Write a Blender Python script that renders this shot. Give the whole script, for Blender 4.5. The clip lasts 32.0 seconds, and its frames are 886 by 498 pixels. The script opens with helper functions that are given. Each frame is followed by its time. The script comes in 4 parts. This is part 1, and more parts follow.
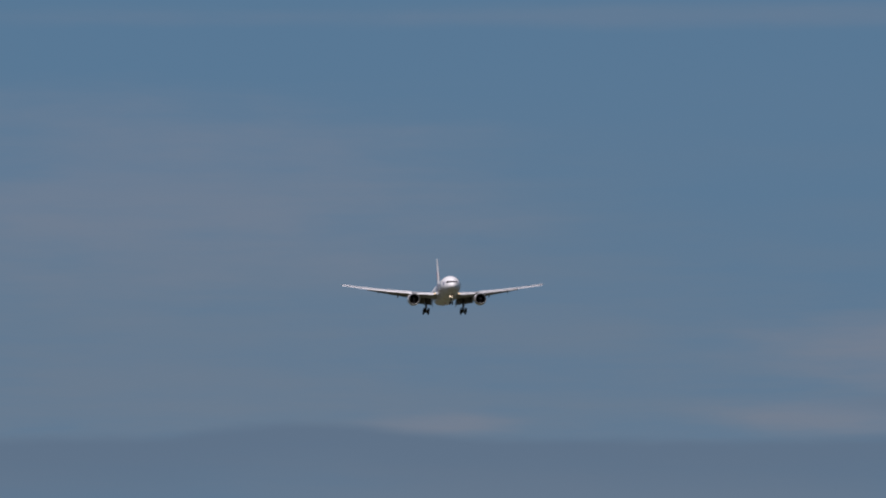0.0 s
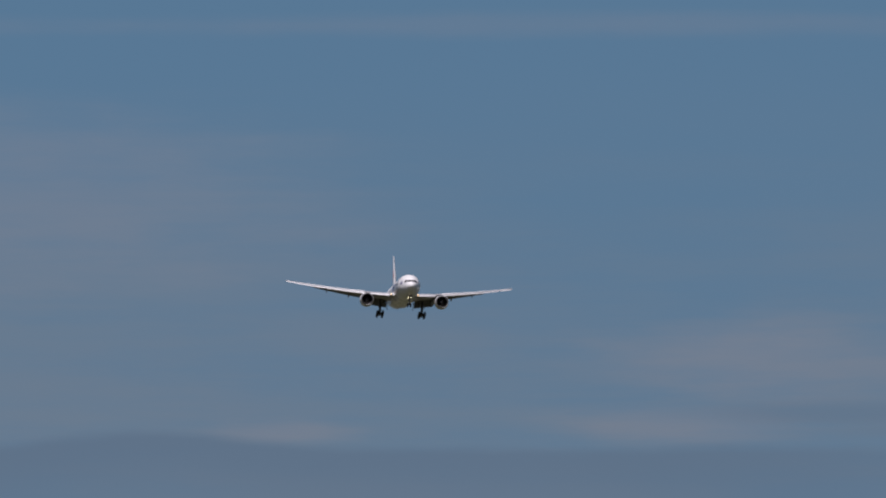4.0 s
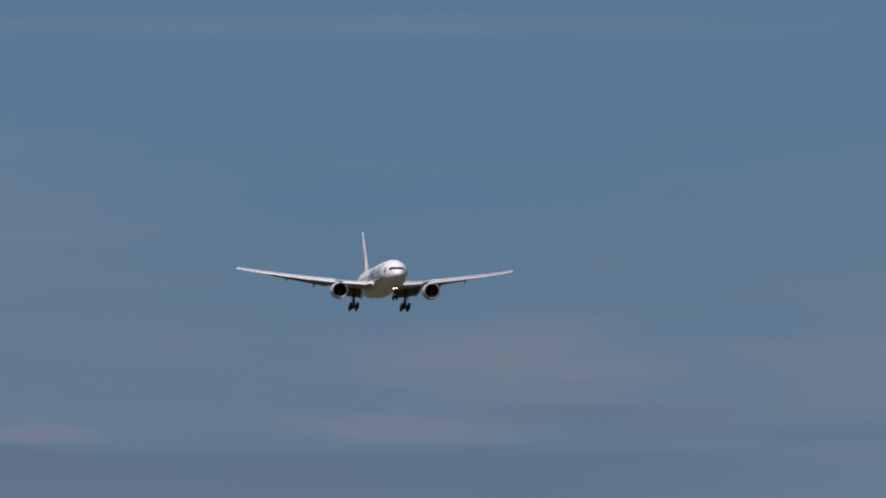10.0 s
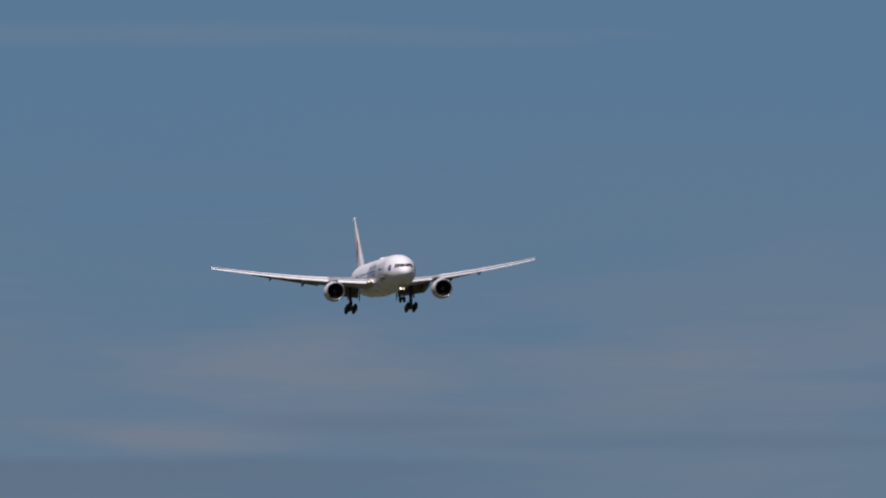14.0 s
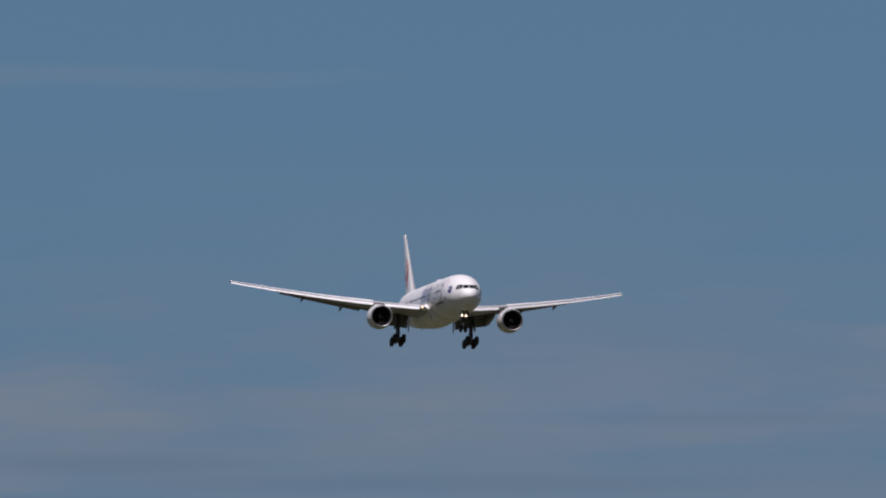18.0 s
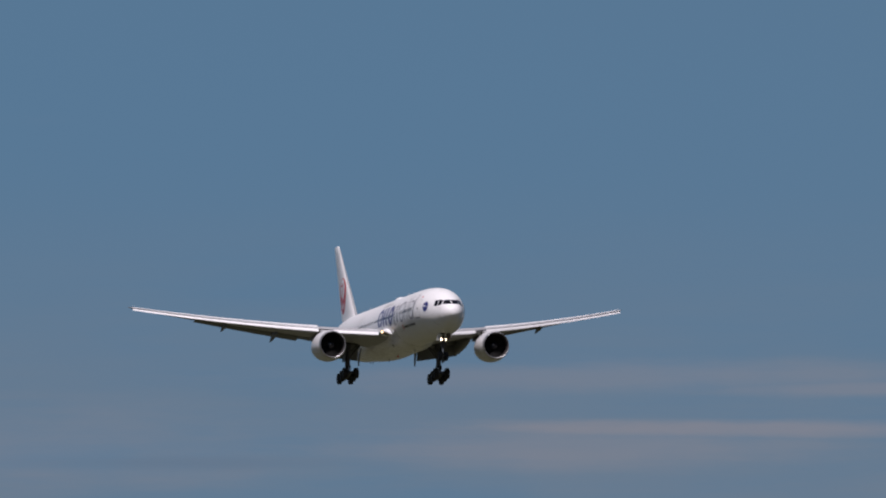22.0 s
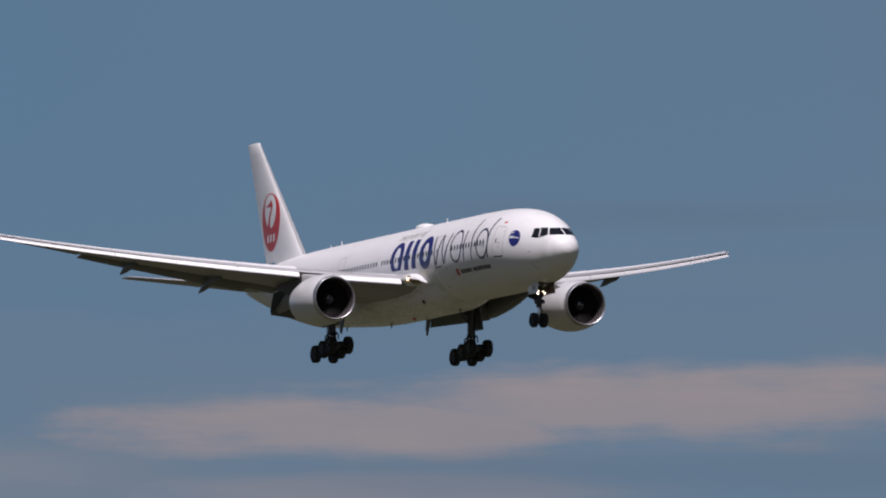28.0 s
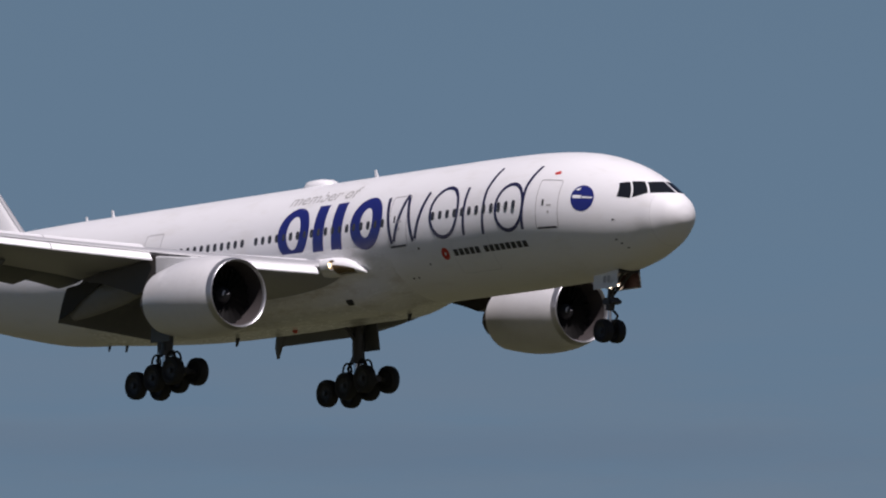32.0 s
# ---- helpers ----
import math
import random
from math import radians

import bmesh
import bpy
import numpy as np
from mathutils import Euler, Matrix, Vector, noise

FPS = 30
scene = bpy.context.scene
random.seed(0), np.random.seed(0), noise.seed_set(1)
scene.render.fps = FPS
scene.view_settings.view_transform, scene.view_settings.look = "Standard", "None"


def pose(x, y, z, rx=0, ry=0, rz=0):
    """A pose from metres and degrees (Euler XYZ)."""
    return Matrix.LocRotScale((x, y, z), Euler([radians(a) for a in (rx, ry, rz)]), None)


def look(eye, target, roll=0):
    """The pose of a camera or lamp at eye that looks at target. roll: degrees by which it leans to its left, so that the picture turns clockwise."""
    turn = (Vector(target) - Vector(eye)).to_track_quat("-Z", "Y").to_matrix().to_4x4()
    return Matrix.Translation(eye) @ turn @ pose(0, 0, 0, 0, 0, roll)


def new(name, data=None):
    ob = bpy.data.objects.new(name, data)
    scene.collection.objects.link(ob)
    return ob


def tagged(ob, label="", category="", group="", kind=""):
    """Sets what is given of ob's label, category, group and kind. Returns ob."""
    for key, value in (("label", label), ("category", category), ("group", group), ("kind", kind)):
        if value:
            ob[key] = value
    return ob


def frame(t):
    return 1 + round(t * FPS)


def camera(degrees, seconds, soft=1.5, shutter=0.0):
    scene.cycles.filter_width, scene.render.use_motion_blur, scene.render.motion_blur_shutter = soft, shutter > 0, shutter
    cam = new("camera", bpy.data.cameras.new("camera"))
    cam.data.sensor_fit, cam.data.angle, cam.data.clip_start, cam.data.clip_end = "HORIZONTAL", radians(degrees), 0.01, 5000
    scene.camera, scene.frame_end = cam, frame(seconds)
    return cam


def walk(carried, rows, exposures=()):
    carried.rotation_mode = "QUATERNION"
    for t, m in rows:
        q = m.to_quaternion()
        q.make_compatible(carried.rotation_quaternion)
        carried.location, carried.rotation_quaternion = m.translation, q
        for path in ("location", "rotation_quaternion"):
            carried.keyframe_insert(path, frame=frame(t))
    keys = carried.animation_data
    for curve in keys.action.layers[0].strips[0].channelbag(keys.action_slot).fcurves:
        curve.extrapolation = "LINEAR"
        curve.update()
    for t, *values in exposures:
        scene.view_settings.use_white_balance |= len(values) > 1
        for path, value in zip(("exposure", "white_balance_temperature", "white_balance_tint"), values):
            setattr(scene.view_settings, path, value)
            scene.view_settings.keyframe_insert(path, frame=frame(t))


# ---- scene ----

# ---- camera: a telephoto held by a spotter on the ground, panning with the landing aircraft ----
FOV = 5.4220
EYE = (0.0, 0.0, 1.7)
# seconds, bearing to the right of +y, elevation (degrees)
AIM = [(0, 5.692, 2.975), (0.5, 5.725, 2.988), (1, 5.760, 3.005), (1.5, 5.828, 3.008), (2, 5.934, 3.011),
       (2.5, 6.073, 3.016), (3, 6.248, 3.020), (3.5, 6.473, 3.025), (4, 6.654, 3.030), (4.5, 6.795, 3.035),
       (5, 6.911, 3.038), (5.5, 7.018, 3.038), (6, 7.118, 3.035), (6.5, 7.204, 3.029), (7, 7.320, 3.018),
       (7.5, 7.483, 3.015), (8, 7.626, 3.015), (8.5, 7.755, 3.016), (9, 7.883, 3.024), (9.5, 8.043, 3.032),
       (10, 8.219, 3.039), (10.5, 8.319, 3.041), (11, 8.478, 3.045), (11.5, 8.718, 3.046), (12, 8.868, 3.049),
       (12.5, 9.071, 3.056), (13, 9.230, 3.059), (13.5, 9.387, 3.069), (14, 9.582, 3.091), (14.5, 9.833, 3.113),
       (15, 10.103, 3.140), (15.5, 10.383, 3.172), (16, 10.639, 3.207), (16.5, 10.833, 3.242), (17, 10.959, 3.278),
       (17.5, 11.039, 3.310), (18, 11.175, 3.346), (18.5, 11.426, 3.375), (19, 11.765, 3.401), (19.5, 12.200, 3.429),
       (20, 12.572, 3.464), (20.5, 12.899, 3.501), (21, 13.303, 3.546), (21.5, 13.705, 3.584), (22, 14.360, 3.619),
       (22.5, 14.996, 3.648), (23, 15.429, 3.660), (23.5, 15.889, 3.672), (24, 16.427, 3.681), (24.5, 17.163, 3.682),
       (25, 18.083, 3.677), (25.5, 18.647, 3.656), (26, 19.319, 3.628), (26.5, 20.101, 3.596), (27, 21.001, 3.569),
       (27.5, 22.024, 3.560), (28, 23.171, 3.570), (28.5, 24.479, 3.578), (29, 25.873, 3.617), (29.5, 27.569, 3.668),
       (30, 29.575, 3.700), (30.5, 31.736, 3.698), (31, 33.785, 3.709), (31.5, 36.282, 3.707), (32, 39.078, 3.747)]
# seconds, place of the wing's middle (m), bank, nose-up pitch, heading off the runway's line (degrees)
FLIGHT = [(0, 280.31, 2806.48, 135.33, 0.41, 2.02, -1.42), (0.5, 280.16, 2766.46, 133.72, 0.16, 2.04, -1.52), (1, 280.02, 2726.50, 132.11, -0.13, 2.11, -1.60),
          (1.5, 279.87, 2686.59, 130.50, -0.53, 2.18, -1.68), (2, 279.72, 2646.72, 128.89, -1.19, 2.24, -1.76), (2.5, 279.58, 2606.91, 127.28, -1.68, 2.23, -1.68),
          (3, 279.43, 2567.14, 125.66, -1.93, 2.22, -1.63), (3.5, 279.28, 2527.42, 124.05, -1.90, 2.24, -1.61), (4, 279.14, 2487.76, 122.43, -1.87, 2.22, -1.54),
          (4.5, 278.99, 2448.14, 120.82, -1.82, 2.16, -1.44), (5, 278.85, 2408.58, 119.20, -1.74, 2.09, -1.32), (5.5, 278.70, 2369.06, 117.58, -1.58, 2.05, -1.22),
          (6, 278.55, 2329.59, 115.96, -1.34, 2.04, -1.13), (6.5, 278.41, 2290.17, 114.33, -0.73, 1.94, -1.07), (7, 278.26, 2250.81, 112.71, -0.17, 1.75, -1.03),
          (7.5, 278.12, 2211.49, 111.09, 0.27, 1.58, -1.00), (8, 277.97, 2172.22, 109.46, 0.33, 1.41, -0.99), (8.5, 277.82, 2133.00, 107.83, -0.00, 1.23, -0.91),
          (9, 277.68, 2093.83, 106.20, 0.08, 1.05, -0.77), (9.5, 277.53, 2054.71, 104.57, 0.16, 0.99, -0.65), (10, 277.38, 2015.64, 102.94, -0.30, 0.90, -0.47),
          (10.5, 277.24, 1976.62, 101.31, -0.79, 0.91, -0.46), (11, 277.09, 1937.65, 99.68, -0.69, 0.75, -0.42), (11.5, 276.95, 1898.73, 98.04, -0.05, 0.61, -0.44),
          (12, 276.80, 1859.86, 96.41, 0.57, 0.58, -0.47), (12.5, 276.65, 1821.04, 94.77, 0.89, 0.49, -0.53), (13, 276.51, 1782.27, 93.13, 1.64, 0.25, -0.58),
          (13.5, 276.36, 1743.54, 91.49, 2.12, 0.06, -0.59), (14, 276.22, 1704.87, 89.85, 2.04, -0.09, -0.60), (14.5, 276.07, 1666.25, 88.21, 1.70, -0.12, -0.66),
          (15, 275.92, 1627.68, 86.57, 1.35, -0.10, -0.78), (15.5, 275.78, 1589.15, 84.92, 0.95, -0.05, -0.96), (16, 275.63, 1550.68, 83.28, 0.22, 0.04, -1.15),
          (16.5, 275.49, 1512.26, 81.63, -0.58, 0.15, -1.29), (17, 275.34, 1473.88, 79.98, -1.62, 0.28, -1.38), (17.5, 275.19, 1435.56, 78.33, -1.68, 0.42, -1.46),
          (18, 275.05, 1397.28, 76.68, -1.28, 0.62, -1.51), (18.5, 274.90, 1359.06, 75.03, -0.55, 0.64, -1.54), (19, 274.75, 1320.88, 73.38, 0.26, 0.54, -1.56),
          (19.5, 274.61, 1282.76, 71.72, 0.53, 0.51, -1.58), (20, 274.46, 1244.68, 70.07, 0.48, 0.57, -1.62), (20.5, 274.32, 1206.65, 68.41, -0.21, 0.75, -1.39),
          (21, 274.17, 1168.68, 66.75, -0.58, 0.93, -1.17), (21.5, 274.02, 1130.75, 65.10, 0.01, 1.21, -1.03), (22, 273.88, 1092.87, 63.44, 0.42, 1.65, -0.97),
          (22.5, 273.73, 1055.04, 61.77, 0.78, 1.88, -0.87), (23, 273.59, 1017.27, 60.11, 0.89, 1.98, -0.74), (23.5, 273.44, 979.54, 58.45, 0.34, 2.03, -0.70),
          (24, 273.29, 941.86, 56.78, 0.07, 2.00, -0.55), (24.5, 273.15, 904.23, 55.12, -0.13, 1.93, -0.58), (25, 273.00, 866.65, 53.45, 0.46, 1.85, -0.54),
          (25.5, 272.85, 829.12, 51.78, 0.53, 1.67, -0.65), (26, 272.71, 791.64, 50.11, 0.80, 1.58, -0.60), (26.5, 272.56, 754.21, 48.44, 1.21, 1.57, -0.48),
          (27, 272.42, 716.83, 46.76, 1.40, 1.58, -0.38), (27.5, 272.27, 679.50, 45.09, 1.00, 1.54, -0.38), (28, 272.12, 642.22, 43.42, -0.05, 1.44, -0.49),
          (28.5, 271.98, 604.99, 41.74, -0.58, 1.37, -0.48), (29, 271.83, 567.80, 40.06, -0.02, 1.68, -0.62), (29.5, 271.69, 530.67, 38.38, 0.70, 2.03, -0.71),
          (30, 271.54, 493.59, 36.70, 1.62, 2.46, -0.88), (30.5, 271.39, 456.56, 35.02, 1.65, 2.57, -1.15), (31, 271.25, 419.57, 33.34, 1.34, 2.40, -1.09),
          (31.5, 271.10, 382.64, 31.66, 0.74, 2.08, -1.37), (32, 270.95, 345.76, 30.02, -0.09, 2.02, -1.06)]


def aim_pose(bearing, rise):
    b, e = radians(bearing), radians(rise)
    way = (math.sin(b) * math.cos(e), math.cos(b) * math.cos(e), math.sin(e))
    return look(EYE, [EYE[i] + 100 * way[i] for i in range(3)])


cam = camera(FOV, 32.0, soft=2.05)
walk(cam, [(t, aim_pose(b, e)) for t, b, e in AIM])

# ---- sky and sun ----
SUN_WAY = Vector((-0.20, -0.42, 0.885)).normalized()
SUN_RISE = math.asin(SUN_WAY.z)
SUN_TURN = math.atan2(SUN_WAY.x, SUN_WAY.y)
sun = new("sun", bpy.data.lights.new("sun", "SUN"))
sun.data.energy, sun.data.angle, sun.data.color = 4.5, radians(0.53), (1.0, 0.915, 0.962)
sun.matrix_world = look((0, 0, 400), Vector((0, 0, 400)) - SUN_WAY * 100)


class Nodes:
    """Short hand for building node trees."""

    def __init__(self, tree):
        self.tree = tree
        tree.nodes.clear()

    def add(self, kind, inputs=None, **settings):
        n = self.tree.nodes.new(kind)
        for k, v in settings.items():
            setattr(n, k, v)
        for k, v in (inputs or {}).items():
            if isinstance(v, bpy.types.NodeSocket):
                self.tree.links.new(v, n.inputs[k])
            else:
                n.inputs[k].default_value = v
        return n

    def math(self, op, a, b=0.0, c=0.0, clamp=False):
        return self.add("ShaderNodeMath", {0: a, 1: b, 2: c}, operation=op, use_clamp=clamp).outputs[0]

    def mix(self, fac, a, b, blend="MIX"):
        return self.add("ShaderNodeMix", {0: fac, 6: a, 7: b}, data_type="RGBA", blend_type=blend).outputs[2]

    def noise(self, vec, scale, detail=4.0, rough=0.55):
        return self.add("ShaderNodeTexNoise", {"Vector": vec, "Scale": scale, "Detail": detail, "Roughness": rough}).outputs["Fac"]

    def ramp(self, v, a, b, smooth=True):
        return self.add("ShaderNodeMapRange", {0: v, 1: a, 2: b}, interpolation_type="SMOOTHSTEP" if smooth else "LINEAR").outputs[0]


def build_world():
    world = bpy.data.worlds.new("sky")
    scene.world = world
    world.use_nodes = True
    n = Nodes(world.node_tree)
    sky = n.add("ShaderNodeTexSky", sky_type="NISHITA", sun_disc=False, sun_elevation=SUN_RISE, sun_rotation=SUN_TURN,
                altitude=0.0, air_density=1.0, dust_density=0.3, ozone_density=3.0)
    where = n.add("ShaderNodeTexCoord").outputs["Generated"]
    xyz = n.add("ShaderNodeSeparateXYZ", {0: where})
    x, y, z = xyz.outputs
    az = n.math("MULTIPLY", n.math("ARCTAN2", x, y), 57.2958)
    el = n.math("MULTIPLY", n.math("ARCSINE", z), 57.2958)
    flat = n.add("ShaderNodeCombineXYZ", {0: n.math("MULTIPLY", az, 0.28), 1: el, 2: 0.0}).outputs[0]
    thin = n.add("ShaderNodeCombineXYZ", {0: n.math("MULTIPLY", az, 0.16), 1: n.math("MULTIPLY", el, 1.9), 2: 3.0}).outputs[0]
    wide = n.noise(flat, 1.1, 5.0, 0.55)
    fine = n.noise(flat, 4.0, 6.0, 0.6)
    streak = n.noise(thin, 2.2, 6.0, 0.6)
    ragged = n.math("ADD", n.math("MULTIPLY", n.math("SUBTRACT", wide, 0.5), 1.7), n.math("MULTIPLY", n.math("SUBTRACT", fine, 0.5), 1.1))
    ragged = n.math("ADD", ragged, n.math("MULTIPLY", n.math("SUBTRACT", streak, 0.5), 1.3))

    def bank(az0, el0, half_az, half_el, edge, amount, rough=ragged):
        """A ragged cloud about a bearing and an elevation, in degrees."""
        u = n.math("DIVIDE", n.math("SUBTRACT", az, az0), half_az)
        v = n.math("DIVIDE", n.math("SUBTRACT", el, el0), half_el)
        r = n.math("SQRT", n.math("ADD", n.math("MULTIPLY", u, u), n.math("MULTIPLY", v, v)))
        r = n.math("SUBTRACT", r, rough)
        return n.math("MULTIPLY", n.ramp(r, 1.0 + edge, 1.0 - edge), amount)

    def together(parts):
        total = parts[0]
        for p in parts[1:]:
            total = n.math("MAXIMUM", total, p)
        return total

    pale = together([bank(*c) for c in PALE_CLOUDS])
    even = n.add("ShaderNodeCombineXYZ", {0: az, 1: el, 2: 7.0}).outputs[0]
    curl = n.math("ADD", n.math("MULTIPLY", n.math("SUBTRACT", n.noise(even, 4.5, 6.0, 0.6), 0.5), 2.0), n.math("MULTIPLY", n.math("SUBTRACT", n.noise(even, 14.0, 4.0, 0.6), 0.5), 0.9))
    pale = together([pale] + [bank(*c, curl) for c in PUFFS])
    pale = n.math("MULTIPLY", pale, n.math("MULTIPLY_ADD", n.math("ADD", fine, streak), 0.55, 0.42), clamp=True)
    dark = together([bank(*c) for c in DARK_CLOUDS])
    # a far bank of cloud low over the horizon, with a crest
    hump = n.math("POWER", 2.718, n.math("MULTIPLY", n.math("POWER", n.math("DIVIDE", n.math("SUBTRACT", az, 4.85), 0.75), 2.0), -1.0))
    crest = n.math("ADD", n.math("MULTIPLY_ADD", hump, 0.10, 1.83), n.math("MULTIPLY", n.math("SUBTRACT", fine, 0.5), 0.10))
    below = n.math("SUBTRACT", crest, el)
    far = n.math("MULTIPLY", n.ramp(below, -0.02, 0.07), n.math("MULTIPLY_ADD", n.ramp(below, 0.07, 0.5), -0.6, 1.0))
    dark = n.math("MAXIMUM", dark, n.math("MULTIPLY", n.math("MULTIPLY", far, n.ramp(az, 11.5, 8.0)), 0.92))
    haze = n.math("MULTIPLY", n.ramp(n.math("ADD", n.math("MULTIPLY", wide, 0.6), n.math("MULTIPLY", streak, 0.4)), 0.30, 0.62), n.ramp(el, 4.3, 1.9))
    low = n.ramp(el, 18.0, 3.0)
    colour = n.mix(1.0, sky.outputs[0], (*SKY_TINT, 1), "MULTIPLY")
    # the haze is whiter towards the sun's bearing, greyer to the right, bluer higher up
    flat_way = Vector((SUN_WAY.x, SUN_WAY.y)).normalized()
    toward = n.math("ADD", n.math("MULTIPLY", x, flat_way.x), n.math("MULTIPLY", y, flat_way.y))
    haze_colour = n.mix(n.ramp(az, 12.0, 31.0), (*HAZE, 1), (*HAZE_GREY, 1))
    haze_colour = n.mix(n.math("MULTIPLY", n.ramp(el, 2.3, 4.8), n.ramp(az, 30.0, 12.0)), haze_colour, (*HAZE_HIGH, 1))
    haze_colour = n.mix(n.ramp(toward, -0.2, 0.8), haze_colour, (*HAZE_SUN, 1))
    colour = n.mix(n.math("MULTIPLY", low, LOW_HAZE), colour, haze_colour)
    colour = n.mix(n.math("MULTIPLY", haze, 0.75), colour, (*VEIL, 1))
    colour = n.mix(pale, colour, (*PALE, 1))
    colour = n.mix(dark, colour, (*DARK, 1))
    back = n.add("ShaderNodeBackground", {0: colour, 1: SKY_POWER})
    n.add("ShaderNodeOutputWorld", {0: back.outputs[0]})


SKY_POWER = 0.10
SKY_TINT = (0.20, 0.205, 0.24)
HAZE = (1.06, 1.89, 2.94)
HAZE_HIGH = (0.97, 1.90, 3.08)
HAZE_GREY = (1.24, 1.95, 2.85)
HAZE_SUN = (2.55, 2.3, 2.3)
PALE = (2.86, 2.54, 2.78)
DARK = (1.13, 1.66, 2.44)
VEIL = (1.55, 1.99, 2.64)
LOW_HAZE = 0.975
# bearing, elevation, half width, half height (degrees), softness, amount
PALE_CLOUDS = [(3.6, 3.35, 1.7, 0.42, 0.9, 0.20), (5.68, 1.90, 0.35, 0.06, 0.9, 0.22), (8.1, 1.95, 0.6, 0.10, 0.9, 0.22), (8.55, 2.38, 0.8, 0.22, 0.9, 0.24), (6.5, 4.40, 3.0, 0.06, 0.9, 0.13),
               (12.0, 2.38, 1.5, 0.20, 0.9, 0.17), (15.4, 2.84, 1.8, 0.08, 0.8, 0.25), (15.0, 2.40, 1.3, 0.10, 0.8, 0.30), (16.3, 2.52, 1.4, 0.045, 0.7, 0.50), (16.9, 2.76, 0.8, 0.04, 0.8, 0.30),
               (19.4, 2.20, 1.3, 0.16, 0.9, 0.34), (22.65, 2.48, 1.5, 0.16, 0.40, 0.95), (24.5, 2.62, 1.7, 0.24, 0.45, 0.95), (25.4, 2.78, 1.7, 0.07, 0.6, 0.80), (27.2, 2.68, 1.6, 0.10, 0.8, 0.55), (23.0, 2.08, 1.3, 0.10, 0.6, 0.45),
               (29.3, 2.80, 2.6, 0.12, 0.75, 0.44), (32.0, 2.82, 1.6, 0.10, 0.7, 0.35)]
PUFFS = [(19.0, 2.34, 0.30, 0.12, 0.5, 0.46), (19.45, 2.38, 0.34, 0.13, 0.45, 0.55), (20.1, 2.30, 0.40, 0.10, 0.5, 0.30)]
DARK_CLOUDS = [(9.1, 2.02, 0.8, 0.06, 0.8, 0.5), (11.0, 1.91, 1.6, 0.05, 0.8, 0.5), (12.7, 2.31, 0.9, 0.04, 0.8, 0.4), (24.6, 3.78, 1.5, 0.08, 0.8, 0.5), (25.6, 2.20, 2.6, 0.13, 0.7, 0.5),
               (31.5, 2.45, 5.5, 0.20, 0.6, 0.6), (38.5, 2.50, 3.6, 0.15, 0.7, 0.4)]
build_world()


# ---- materials ----
def material(name, colour, rough=0.5, metal=0.0, vary=0.08, scale=1.5, bump=0.0, bump_scale=20.0, coat=0.0, glow=None, power=0.0, dirt=None, dirt_amount=0.0, stretch=(1, 1, 1)):
    m = bpy.data.materials.new(name)
    m.use_nodes = True
    n = Nodes(m.node_tree)
    at = n.add("ShaderNodeTexCoord").outputs["Object"]
    at = n.add("ShaderNodeMapping", {0: at, 3: stretch}).outputs[0]
    big, small = n.noise(at, scale, 4.0), n.noise(at, scale * 9, 3.0)
    tone = n.math("MULTIPLY_ADD", n.math("ADD", n.math("MULTIPLY", big, 0.65), n.math("MULTIPLY", small, 0.35)), 2 * vary, 1 - vary)
    col = n.mix(1.0, (*colour, 1), n.add("ShaderNodeCombineColor", {0: tone, 1: tone, 2: tone}).outputs[0], "MULTIPLY")
    if dirt:
        spots = n.ramp(n.noise(at, scale * 2.5, 6.0, 0.65), 0.48, 0.75)
        col = n.mix(n.math("MULTIPLY", spots, dirt_amount), col, (*dirt, 1))
    values = {"Base Color": col, "Roughness": n.math("MULTIPLY_ADD", small, 0.16, rough - 0.08, clamp=True), "Metallic": metal, "Coat Weight": coat, "Coat Roughness": 0.12}
    if bump:
        values["Normal"] = n.add("ShaderNodeBump", {"Height": n.noise(at, bump_scale, 4.0), "Strength": bump, "Distance": 0.02}).outputs[0]
    if glow:
        values["Emission Color"], values["Emission Strength"] = (*glow, 1), power
    shader = n.add("ShaderNodeBsdfPrincipled", values)
    n.add("ShaderNodeOutputMaterial", {0: shader.outputs[0]})
    return m


WHITE = material("white_paint", (0.80, 0.795, 0.80), 0.38, vary=0.035, scale=0.5, coat=0.15, dirt=(0.56, 0.53, 0.46), dirt_amount=0.26, stretch=(0.35, 1, 1))
RADOME = material("radome_paint", (0.80, 0.795, 0.80), 0.58, vary=0.03, scale=1.2)
FAIRING_PAINT = material("fairing_paint", (0.79, 0.785, 0.785), 0.26, vary=0.05, scale=0.8, coat=0.4, dirt=(0.34, 0.28, 0.20), dirt_amount=0.5, stretch=(0.3, 1, 1))
WING_GREY = material("wing_grey", (0.33, 0.33, 0.345), 0.42, vary=0.06, scale=0.6, dirt=(0.28, 0.27, 0.26), dirt_amount=0.25, stretch=(1, 0.3, 1))
# darker than true flap paint: underside shade is put into this grey
SHADED_GREY = material("shaded_grey", (0.115, 0.118, 0.125), 0.45, vary=0.08, scale=1.0, dirt=(0.2, 0.19, 0.18), dirt_amount=0.35)
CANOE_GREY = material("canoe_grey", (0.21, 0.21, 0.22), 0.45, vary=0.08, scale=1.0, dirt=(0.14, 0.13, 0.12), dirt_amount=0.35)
SLAT_METAL = material("slat_metal", (0.72, 0.715, 0.725), 0.46, 0.1, vary=0.06, scale=1.0)
LIP_METAL = material("inlet_lip_metal", (0.50, 0.50, 0.52), 0.42, 0.9, vary=0.05, scale=2.0)
COWL = material("cowl_paint", (0.66, 0.655, 0.66), 0.34, vary=0.05, scale=0.9, coat=0.2, dirt=(0.45, 0.43, 0.40), dirt_amount=0.18)
